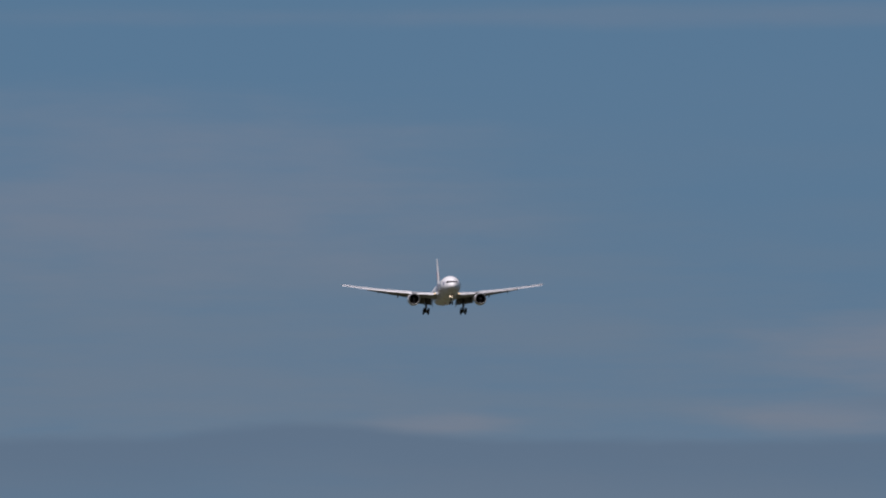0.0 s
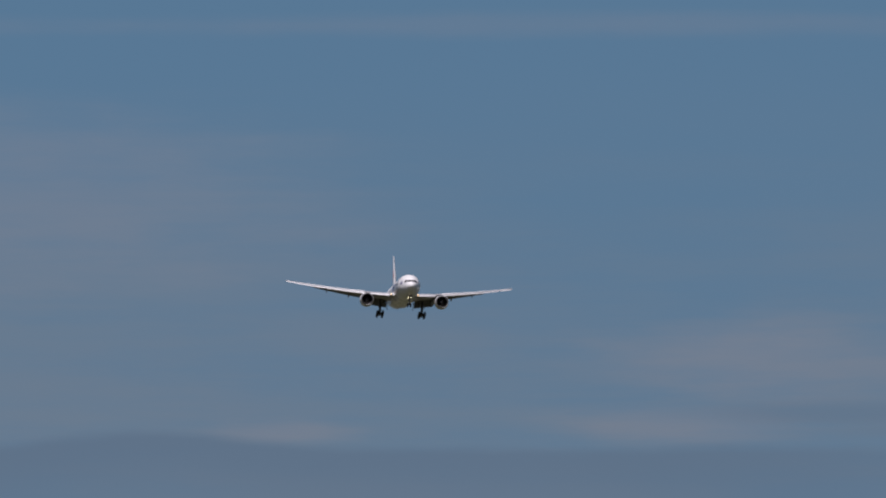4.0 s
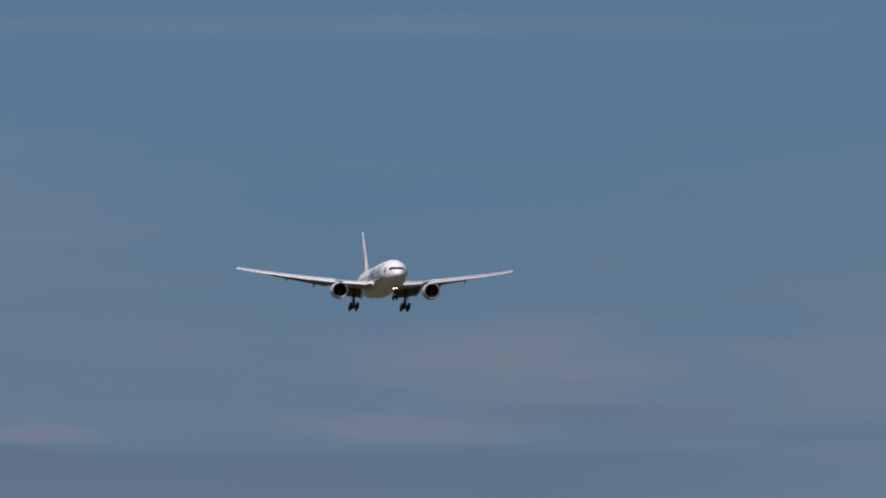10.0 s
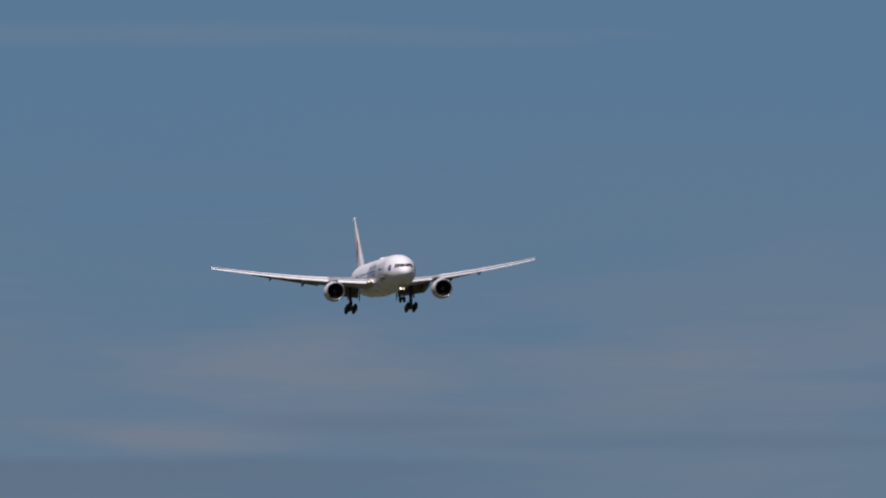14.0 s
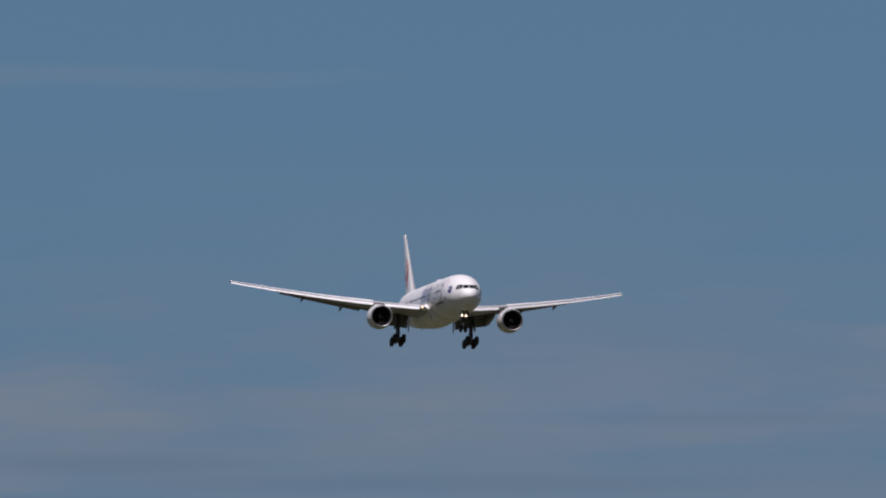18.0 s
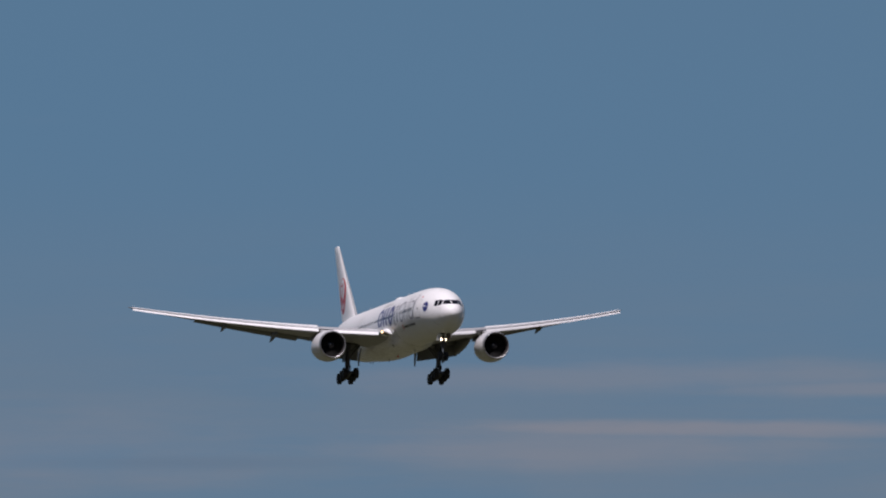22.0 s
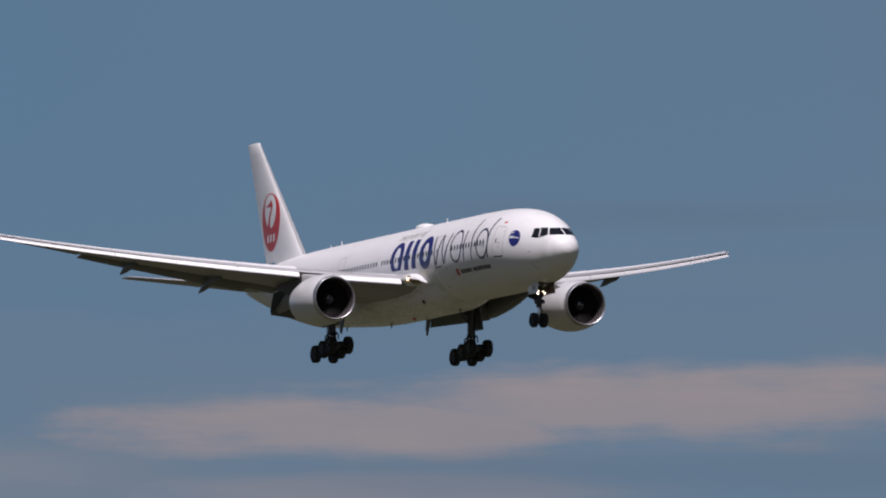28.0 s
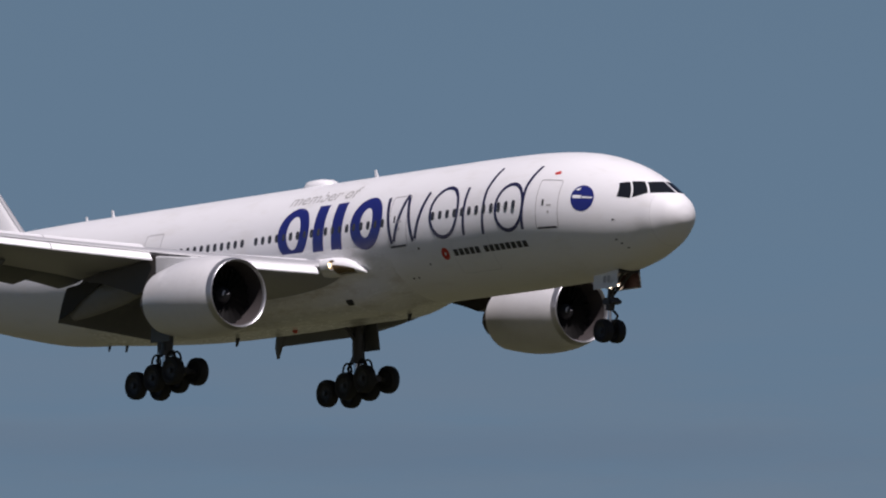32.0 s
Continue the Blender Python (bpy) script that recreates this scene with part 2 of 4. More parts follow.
# liner and blades hold the inlet's inner shade in their colour
DUCT = material("shaded_inlet_liner", (0.060, 0.052, 0.052), 0.5, vary=0.08, scale=4.0)
BLADE = material("shaded_fan_blade", (0.007, 0.006, 0.006), 0.92, 0.0, vary=0.1, scale=3.0)
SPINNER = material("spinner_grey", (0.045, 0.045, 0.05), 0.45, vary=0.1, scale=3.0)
HOT_METAL = material("exhaust_metal", (0.10, 0.088, 0.08), 0.5, 0.6, vary=0.15, scale=2.0)
# near-black that paints in the shade of openings and gaps
SHADE_BLACK = material("shade_black", (0.035, 0.034, 0.033), 0.8, vary=0.2, scale=2.0)
BAY_RED = material("bay_primer_red", (0.075, 0.024, 0.022), 0.7, vary=0.15, scale=3.0)
TYRE = material("tyre_rubber", (0.014, 0.014, 0.016), 0.78, vary=0.2, scale=5.0, bump=0.2)
RIM = material("wheel_rim", (0.03, 0.03, 0.034), 0.5, 0.3, vary=0.15, scale=5.0)
STRUT = material("strut_steel", (0.06, 0.06, 0.066), 0.42, 0.4, vary=0.12, scale=4.0, dirt=(0.05, 0.05, 0.05), dirt_amount=0.5)
CHROME = material("oleo_chrome", (0.7, 0.7, 0.72), 0.18, 1.0, vary=0.04, scale=4.0)
GLASS = material("dark_glass", (0.012, 0.013, 0.016), 0.12, vary=0.1, scale=3.0, coat=0.4)
PANE = material("cabin_pane", (0.055, 0.055, 0.062), 0.2, vary=0.15, scale=6.0)
PALE_SEAM = material("pale_seam", (0.62, 0.62, 0.63), 0.5, vary=0.05, scale=5.0)
SEAM = material("seam_grey", (0.46, 0.45, 0.45), 0.6, vary=0.1, scale=5.0)
BLUE = material("deep_blue_decal", (0.017, 0.024, 0.16), 0.35, vary=0.06, scale=2.0, coat=0.2)
THIN_BLUE = material("slate_blue_decal", (0.020, 0.021, 0.065), 0.35, vary=0.06, scale=2.0, coat=0.2)
RED = material("red_decal", (0.54, 0.022, 0.014), 0.35, vary=0.06, scale=2.0, coat=0.2)
WHITE_DECAL = material("white_decal", (0.80, 0.80, 0.80), 0.35, vary=0.03, scale=2.0)
GREY_DECAL = material("grey_decal", (0.42, 0.41, 0.40), 0.4, vary=0.05, scale=2.0)
BLACK_DECAL = material("black_decal", (0.03, 0.03, 0.035), 0.4, vary=0.1, scale=2.0)
SLATE = material("slate_decal", (0.13, 0.15, 0.18), 0.4, vary=0.1, scale=2.0)
ROOT_LAMP = material("root_lamp_lens", (0.9, 0.85, 0.7), 0.2, glow=(1.0, 0.72, 0.42), power=4.5)
LAMP = material("landing_lamp_lens", (0.9, 0.9, 0.85), 0.2, glow=(1.0, 0.77, 0.58), power=7.5)
BRONZE = material("lamp_dish_bronze", (0.22, 0.14, 0.05), 0.3, 0.7, vary=0.1, scale=6.0)
LAMP_COVER = material("lamp_cover_glass", (0.17, 0.115, 0.055), 0.16, 0.2, vary=0.15, scale=5.0, coat=0.5)
BEACON = material("beacon_glass", (0.55, 0.03, 0.015), 0.2, vary=0.05)


def ground_material():
    """Sun-dried airfield grass, in mown patches."""
    m = bpy.data.materials.new("dry_grass")
    m.use_nodes = True
    n = Nodes(m.node_tree)
    where = n.add("ShaderNodeTexCoord").outputs["Object"]
    patches, blades = n.noise(where, 0.02, 5.0), n.noise(where, 0.9, 4.0)
    grass = n.mix(n.ramp(patches, 0.35, 0.65), (0.033, 0.035, 0.011, 1), (0.048, 0.046, 0.019, 1))
    grass = n.mix(n.math("MULTIPLY", blades, 0.5), grass, (0.037, 0.038, 0.013, 1))
    bump = n.add("ShaderNodeBump", {"Height": blades, "Strength": 0.4, "Distance": 0.05}).outputs[0]
    shader = n.add("ShaderNodeBsdfPrincipled", {"Base Color": grass, "Roughness": 0.95, "Normal": bump})
    n.add("ShaderNodeOutputMaterial", {0: shader.outputs[0]})
    return m


GRASS = ground_material()


# ---- mesh helpers; stations run aft from the nose tip, y to port, z up from the fuselage axis ----
MID = 30.0


def at(s, y, z):
    return (MID - s, y, z)


def mesh_part(name, verts, faces, mat, parent, label="", smooth=True, sharp=38):
    me = bpy.data.meshes.new(name)
    me.from_pydata([tuple(v) for v in verts], [], faces)
    me.materials.append(mat)
    bm = bmesh.new()
    bm.from_mesh(me)
    bmesh.ops.recalc_face_normals(bm, faces=bm.faces)
    bm.to_mesh(me)
    bm.free()
    if smooth:
        me.polygons.foreach_set("use_smooth", [True] * len(me.polygons))
        me.set_sharp_from_angle(angle=radians(sharp))
    ob = new(name, me)
    ob.parent = parent
    if label:
        tagged(ob, label)
    return ob


def share(ob, parent, shift=(0, 0, 0), turn=None):
    """Another part on the same mesh, moved."""
    c = ob.copy()
    scene.collection.objects.link(c)
    c.parent = parent
    c.matrix_basis = Matrix.Translation(shift) @ (turn or Matrix())
    return c


def loft(rings, closed=True, caps=(True, True)):
    n = len(rings[0])
    verts = [v for r in rings for v in r]
    faces = []
    for i in range(len(rings) - 1):
        for j in range(n if closed else n - 1):
            k = (j + 1) % n
            faces.append((i * n + j, i * n + k, (i + 1) * n + k, (i + 1) * n + j))
    if caps[0]:
        faces.append(tuple(range(n)))
    if caps[1]:
        faces.append(tuple(range((len(rings) - 1) * n, len(rings) * n)))
    return verts, faces


def join(*pieces):
    verts, faces = [], []
    for v, f in pieces:
        k = len(verts)
        verts += list(v)
        faces += [tuple(i + k for i in q) for q in f]
    return verts, faces


def tube(a, b, r0, r1=None, n=14):
    a, b = Vector(a), Vector(b)
    r1 = r0 if r1 is None else r1
    w = (b - a).normalized()
    u = w.orthogonal().normalized()
    v = w.cross(u)
    ring = lambda c, r: [c + (u * math.cos(2 * math.pi * i / n) + v * math.sin(2 * math.pi * i / n)) * r for i in range(n)]
    return loft([ring(a, r0), ring(b, r1)])


def box(c, size, turn=None, bevel=0.0):
    bm = bmesh.new()
    bmesh.ops.create_cube(bm, size=1.0, matrix=Matrix.Diagonal((*size, 1)))
    if bevel:
        bmesh.ops.bevel(bm, geom=bm.edges[:], offset=bevel, segments=2, affect="EDGES")
    m = Matrix.Translation(c) @ (turn or Matrix())
    verts = [m @ v.co for v in bm.verts]
    faces = [tuple(v.index for v in f.verts) for f in bm.faces]
    bm.free()
    return verts, faces


def spun(profile, c, axis="y", n=28, caps=False):
    """A body of revolution: (along, radius) pairs about an axis through c."""
    rings = []
    for d, r in profile:
        ring = []
        for i in range(n):
            a = 2 * math.pi * i / n
            p, q = r * math.cos(a), r * math.sin(a)
            ring.append((c[0] + p, c[1] + d, c[2] + q) if axis == "y" else (c[0] + d, c[1] + p, c[2] + q))
        rings.append(ring)
    return loft(rings, caps=(caps, caps))


def table(rows, s, k):
    """Smooth reading of column k of a table."""
    if s <= rows[0][0]:
        return rows[0][k]
    for i in range(len(rows) - 1):
        if s <= rows[i + 1][0]:
            break
    else:
        return rows[-1][k]
    a, b = rows[i], rows[i + 1]
    h = b[0] - a[0]
    slope = lambda j: 0.0 if j <= 0 or j >= len(rows) - 1 else (rows[j + 1][k] - rows[j - 1][k]) / (rows[j + 1][0] - rows[j - 1][0])
    m0 = slope(i) if i > 0 else (b[k] - a[k]) / h
    m1 = slope(i + 1) if i + 1 < len(rows) - 1 else (b[k] - a[k]) / h
    u = (s - a[0]) / h
    return (2 * u**3 - 3 * u * u + 1) * a[k] + (u**3 - 2 * u * u + u) * h * m0 + (-2 * u**3 + 3 * u * u) * b[k] + (u**3 - u * u) * h * m1


# ---- the fuselage's form: station, top, bottom, half width ----
FORM = [(0, -0.62, -0.62, 0.00), (0.06, -0.29, -0.92, 0.32), (0.2, -0.01, -1.14, 0.60), (0.45, 0.27, -1.43, 0.88), (0.8, 0.51, -1.73, 1.08),
        (1.25, 0.81, -2.00, 1.31), (1.8, 1.16, -2.24, 1.50), (2.4, 1.48, -2.45, 1.73), (3.2, 1.85, -2.64, 2.02), (4.2, 2.21, -2.81, 2.34),
        (5.5, 2.57, -2.96, 2.66), (7, 2.82, -3.04, 2.91), (9, 2.99, -3.08, 3.06), (11.5, 3.07, -3.10, 3.09), (14, 3.10, -3.10, 3.10), (41, 3.10, -3.10, 3.10),
        (44, 3.10, -3.05, 3.07), (47, 3.08, -2.82, 2.93), (50, 3.03, -2.30, 2.63), (53, 2.92, -1.68, 2.18), (56, 2.74, -0.91, 1.62),
        (59, 2.48, -0.17, 1.04), (61.5, 2.12, 0.52, 0.56), (62.8, 1.85, 0.92, 0.24)]


def skin(s, turn, lift=0.0):
    """A point of the fuselage's skin; turn in degrees: 0 starboard, 90 up, 180 port."""
    if s < 0.06:
        k = math.sqrt(max(s, 0) / 0.06)
        top, bot, half = -0.62 + 0.29 * k, -0.62 - 0.30 * k, 0.32 * k
    else:
        top, bot, half = (table(FORM, s, k) for k in (1, 2, 3))
    a = radians(turn)
    mid, h = (top + bot) / 2, (top - bot) / 2
    return Vector(at(s, -(half + lift) * math.cos(a), mid + (h + lift) * math.sin(a)))


def patch(outline, lift, parent, name, mat, side=1, label=""):
    """A thin decal or panel on the skin: outline rows of (station, height along the arc in metres) pairs, as strips of quads."""
    verts, faces = [], []
    rows = outline[:1]
    for a, b in zip(outline, outline[1:]):
        k = 1 + int(max(math.dist(a[0], b[0]), math.dist(a[1], b[1])) / 0.2)
        for i in range(1, k + 1):
            rows.append(tuple(tuple(p[m] + (q[m] - p[m]) * i / k for m in (0, 1)) for p, q in zip(a, b)))
    outline = rows
    cols = 1 + int(max(math.dist(a, b) for a, b in outline) / 0.14)
    for a, b in outline:
        for j in range(cols + 1):
            s, h = (a[i] + (b[i] - a[i]) * j / cols for i in (0, 1))
            p = skin(s, math.degrees(h / 3.1), lift)
            verts.append((p.x, p.y * side, p.z))
    for i in range(len(outline) - 1):
        for j in range(cols):
            k = (cols + 1) * i + j
            faces.append((k, k + 1, k + cols + 2, k + cols + 1))
    return mesh_part(name, verts, faces, mat, parent, label)


def stroke(points, width):
    """A strip of even width along a line in (station, arc) space."""
    pts = []
    for i in range(len(points) - 1):
        n = max(2, int(math.dist(points[i], points[i + 1]) / 0.14))
        for j in range(n):
            u = j / n
            pts.append(Vector(points[i]).lerp(Vector(points[i + 1]), u))
    pts.append(Vector(points[-1]))
    out = []
    for i, p in enumerate(pts):
        d = (pts[min(i + 1, len(pts) - 1)] - pts[max(i - 1, 0)]).normalized()
        nrm = Vector((-d.y, d.x)) * width / 2
        out.append((tuple(p + nrm), tuple(p - nrm)))
    return out


def hoop(s, h, rs, rh, ws, wh, start=0, end=360, n=36):
    """An oval band in (station, arc) space."""
    out = []
    for i in range(n + 1):
        a = radians(start + (end - start) * i / n)
        out.append(((s + rs * math.cos(a), h + rh * math.sin(a)), (s + (rs - ws) * math.cos(a), h + (rh - wh) * math.sin(a))))
    return out


def rounded(s, h, w, t, r, band, n=5):
    """A rounded rectangular band in (station, arc) space."""
    out, corners = [], ((1, 1, 0), (-1, 1, 90), (-1, -1, 180), (1, -1, 270))
    for sx, sy, a0 in corners:
        for i in range(n + 1):
            a = radians(a0 + 90 * i / n)
            c = (s + sx * (w / 2 - r), h + sy * (t / 2 - r))
            out.append(((c[0] + r * math.cos(a), c[1] + r * math.sin(a)), (c[0] + (r - band) * math.cos(a), c[1] + (r - band) * math.sin(a))))
    out.append(out[0])
    return out


def build_fuselage(plane):
    n = 96
    stations = [0.0, 0.015, 0.04, 0.07, 0.11, 0.16, 0.22, 0.3, 0.4, 0.52, 0.66, 0.82, 1.0, 1.1]
    rings = [[skin(s, 360 * i / n) for i in range(n)] for s in stations]
    hull = [1.1 + (11 - 1.1) * (i / 46) ** 1.25 for i in range(47)] + [11 + 1.5 * i for i in range(1, 20)] + [40.5 + (62.8 - 40.5) * i / 34 for i in range(1, 35)]
    body = mesh_part("fuselage", *loft([[skin(s, 360 * i / n) for i in range(n)] for s in hull]), WHITE, plane, "glossy white fuselage with rows of cabin windows", sharp=60)
    mesh_part("radome", *loft(rings, caps=(False, False)), RADOME, body, "rounded white radome at the nose", sharp=60)
    patch([((1.1, 3.1 * radians(a)), (1.118, 3.1 * radians(a))) for a in range(0, 361, 6)], 0.004, body, "radome_seam", PALE_SEAM)

    # belly fairing round the wing's root
    SWELL = [(17.6, 0.0), (20.0, 0.04), (22.0, 0.18), (24.5, 0.40), (28.0, 0.57), (32.0, 0.62), (36.0, 0.55), (39.0, 0.36), (41.5, 0.12), (43.2, 0.0)]
    KEEL = [(17.6, 0.0), (18.6, 0.08), (19.6, 0.24), (20.6, 0.35), (22.5, 0.38), (30.0, 0.38), (36.0, 0.36), (40.0, 0.20), (43.2, 0.0)]
    rings = []
    for i in range(64):
        s = 17.6 + (43.2 - 17.6) * i / 63
        keel = table(KEEL, s, 1)
        ring = []
        for j in range(89):
            a = -2 - 176 * j / 88
            off = abs(-90 - a)
            deep = min(1.0, max(0.0, (90 - off - 4) / 44))
            bulge = table(SWELL, s, 1) * deep * deep * (3 - 2 * deep) * (1.0 + 0.12 * math.sin(radians(2 * (90 - off))))
            low = min(1.0, max(0.0, (58 - off) / 24))
            bulge = max(bulge, 1.45 * keel * low * low * (3 - 2 * low))
            p = skin(s, a, max(bulge, -0.02) + (0.006 if bulge > 0.002 else -0.02))
            p.z = max(p.z, -3.106 - keel)
            ring.append(p)
        rings.append(ring)
    mesh_part("belly_fairing", *loft(rings, closed=False, caps=(False, False)), FAIRING_PAINT, body, "off-white belly fairing with a flat underside", sharp=16)
    for side in (-1, 1):
        GLOVE = ((19.75, 0.05, 0.04, -1.62), (20.0, 0.24, 0.14, -1.50), (20.4, 0.44, 0.27, -1.36), (20.9, 0.60, 0.36, -1.27), (21.4, 0.72, 0.42, -1.23), (22.1, 0.86, 0.47, -1.24), (23.2, 0.98, 0.53, -1.29), (25.5, 1.0, 0.58, -1.42), (30.0, 0.85, 0.5, -1.7))
        rings = []
        for s, ry, rz, z in GLOVE:
            rings.append([at(s, side * (2.83 + ry * math.cos(a)), z + rz * math.sin(a)) for a in [2 * math.pi * k / 24 for k in range(24)]])
        mesh_part("wing_root_glove", *loft(rings), WHITE, body, "white glove fairing over the wing root", sharp=60)
        # dark clear cover over the lamp bay, on the glove's lower front
        rings = []
        for i in range(13):
            s = 20.2 + 1.2 * i / 12
            ry, rz, z = (table(GLOVE, s, k) + (0.012 if k < 3 else 0.0) for k in (1, 2, 3))
            rings.append([at(s, side * (2.83 + ry * math.cos(a)), z + rz * math.sin(a)) for a in [radians(-75 + (75 + 6 - 8 * (1 - i / 12)) * k / 10) for k in range(11)]])
        mesh_part("lamp_cover", *loft(rings, closed=False, caps=(False, False)), LAMP_COVER, body, "dark brown glossy cover over the landing lamp bay", sharp=60)
        mesh_part("air_scoop", *box(at(21.8, side * 2.19, -2.84), (0.50, 0.34, 0.16), Matrix.Rotation(radians(side * 38), 4, "X"), 0.05), SHADE_BLACK, body, "dark cooling-air scoop in the belly")

    # cockpit windows: corners by station and height, three to a side
    def window_pane(corners, side, k=5):
        grid = []
        (a, b, c, d) = corners
        for i in range(k + 1):
            for j in range(k + 1):
                u, v = i / k, j / k
                s = (a[0] * (1 - u) + b[0] * u) * (1 - v) + (d[0] * (1 - u) + c[0] * u) * v
                y = (a[1] * (1 - u) + b[1] * u) * (1 - v) + (d[1] * (1 - u) + c[1] * u) * v
                z = (a[2] * (1 - u) + b[2] * u) * (1 - v) + (d[2] * (1 - u) + c[2] * u) * v
                lo, hi = 0.3, 6.0
                for _ in range(30):
                    m = (lo + hi) / 2
                    top, bot, half = (table(FORM, m, q) for q in (1, 2, 3))
                    if (y / half) ** 2 + ((z - (top + bot) / 2) / ((top - bot) / 2)) ** 2 > 1:
                        lo = m
                    else:
                        hi = m
                p = Vector(at(lo, y, z))
                push = Vector((1.0, -0.9, 0.9)).normalized() * 0.012
                grid.append((p.x + push.x, (p.y + push.y) * side, p.z + push.z))
        faces = [(i * (k + 1) + j, i * (k + 1) + j + 1, (i + 1) * (k + 1) + j + 1, (i + 1) * (k + 1) + j) for i in range(k) for j in range(k)]
        return grid, faces

    panes = [((0, -0.04, 0.40), (0, -0.98, 0.42), (0, -0.72, 0.96), (0, -0.035, 0.98)),
             ((0, -1.025, 0.44), (0, -1.45, 0.26), (0, -1.12, 1.03), (0, -0.77, 1.00)),
             ((0, -1.495, 0.24), (0, -1.74, 0.36), (0, -1.45, 0.99), (0, -1.17, 1.02))]
    for side in (1, -1):
        for c in panes:
            mesh_part("cockpit_window", *window_pane(c, side), GLASS, body, "dark cockpit window pane")

    # cabin windows, one mesh for the parallel part
    def cabin_pane(side):
        verts, faces = [], []
        ring = rounded(0, 0, 0.27, 0.40, 0.12, 0.02, 3)[:-1]
        for lift, shrink in ((0.004, 1.0), (0.014, 0.8)):
            for a, _ in ring:
                p = skin(20.0 + a[0] * shrink, math.degrees((0.475 + a[1] * shrink) / 3.1), lift)
                verts.append((p.x, p.y * side, p.z))
        m = len(ring)
        for i in range(m):
            k = (i + 1) % m
            faces.append((i, k, m + k, m + i))
        faces.append(tuple(range(m, 2 * m)))
        return verts, faces

    for side in (1, -1):
        first = None
        for k in range(74):
            s = 8.55 + 0.5365 * k
            if k in (12, 13, 14, 15, 16, 17, 37, 53, 54, 55) or s > 46.5:
                continue
            if s < 41:
                if first is None:
                    first = mesh_part("cabin_window", *cabin_pane(side), PANE, body)
                    first.location = (20.0 - s, 0, 0)
                else:
                    share(first, body, (20.0 - s, 0, 0))

    # doors: outline, sill, small window, handle
    for side in (1, -1):
        for s, low, high in ((6.47, -0.72, 1.78), (17.05, -0.75, 1.72), (36.17, -0.75, 1.62)):
            mid, tall = (low + high) / 2, high - low
            door = patch(rounded(s, mid, 1.36, tall, 0.14, 0.045), 0.010, body, "cabin_door", SEAM, side, "white cabin door outlined by a grey seam")
            patch([((s - 0.55, low + 0.02), (s - 0.55, low + 0.11)), ((s + 0.55, low + 0.02), (s + 0.55, low + 0.11))], 0.014, door, "sill", BLACK_DECAL, side)
            patch([((s + 0.30, 0.40), (s + 0.30, 0.72)), ((s + 0.18, 0.40), (s + 0.18, 0.72))], 0.014, door, "door_window", PANE, side)
            patch([((s + 0.02, 0.40), (s + 0.02, 0.47)), ((s - 0.28, 0.40), (s - 0.28, 0.47))], 0.014, door, "door_handle", SEAM, side)
            patch([((s - 0.05, 0.05), (s - 0.05, 0.16)), ((s - 0.16, 0.05), (s - 0.16, 0.16))], 0.014, door, "placard", GREY_DECAL, side)
        hatch = patch(rounded(11.9, -1.62, 2.75, 1.75, 0.15, 0.03), 0.008, body, "cargo_door", PALE_SEAM, side, "white cargo door with a pale seam")
        patch([((10.6, -0.70), (10.6, -0.76)), ((13.2, -0.70), (13.2, -0.76))], 0.012, hatch, "hinge_line", WHITE_DECAL, side)
        for s, h in ((2.885, -0.35), (2.78, -2.03), (2.59, -2.49), (2.96, -1.69), (15.64, -0.92), (15.22, -1.74), (16.94, -2.36), (16.57, -2.36)):
            patch([((s - 0.06, h - 0.05), (s - 0.06, h + 0.05)), ((s + 0.06, h - 0.05), (s + 0.06, h + 0.05))], 0.010, body, "probe_port", BLACK_DECAL, side)
        patch([((6.47, 2.06), (6.57, 2.20)), ((6.17, 2.16), (6.27, 2.34))], 0.010, body, "small_flag", RED, side, "small red flag mark above the door")

    # satellite dome, blade aerials, beacon
    rings = []
    for u, k, z in ((0, 0.05, 3.06), (0.08, 0.55, 3.2), (0.2, 0.85, 3.36), (0.45, 1.0, 3.42), (0.75, 0.95, 3.41), (0.92, 0.6, 3.28), (1.0, 0.05, 3.06)):
        s = 25.6 + 2.2 * u
        rings.append([at(s, 0.62 * k * math.cos(a), 3.0 + (z - 3.0) * max(0.0, math.sin(a)) ** 0.6) for a in [math.pi * i / 12 for i in range(13)]])
    mesh_part("satellite_dome", *loft(rings, closed=False, caps=(False, False)), WHITE, body, "low white satellite dome on the roof", sharp=60)

    def aerial(s, z, tall, chord, up, name="blade_aerial"):
        lean = 0.45 * tall
        verts = []
        for k, (off, w) in enumerate(((0, 0.05), (1, 0.025))):
            ch = chord * (1 - 0.45 * off)
            for u, y in ((0, 0), (0.3, w), (1, 0), (0.3, -w)):
                verts.append(at(s + lean * off + u * ch, y, z + up * tall * off))
        return mesh_part(name, verts, [(0, 1, 5, 4), (1, 2, 6, 5), (2, 3, 7, 6), (3, 0, 4, 7), (4, 5, 6, 7)], WHITE if up > 0 else STRUT, body)

    for s, z, tall, chord, up in ((22.3, 3.06, 0.42, 0.34, 1), (43.1, 3.06, 0.42, 0.34, 1), (45.3, 3.05, 0.30, 0.3, 1), 
                                  (20.0, -3.34, 0.42, 0.36, -1), (33.3, -3.46, 0.42, 0.36, -1), (42.2, -3.1, 0.36, 0.3, -1), (43.6, -2.95, 0.36, 0.3, -1)):
        aerial(s, z, tall, chord, up)
    mesh_part("anti_collision_beacon", *spun([(0, 0.14), (0.08, 0.13), (0.14, 0.08), (0.16, 0.0)], (0, 0, 0), "x", 16), BEACON, body, "red glass beacon under the belly").matrix_basis = \
        Matrix.Translation(at(29.0, 0, -3.47)) @ Matrix.Rotation(radians(90), 4, "Y")
    return body


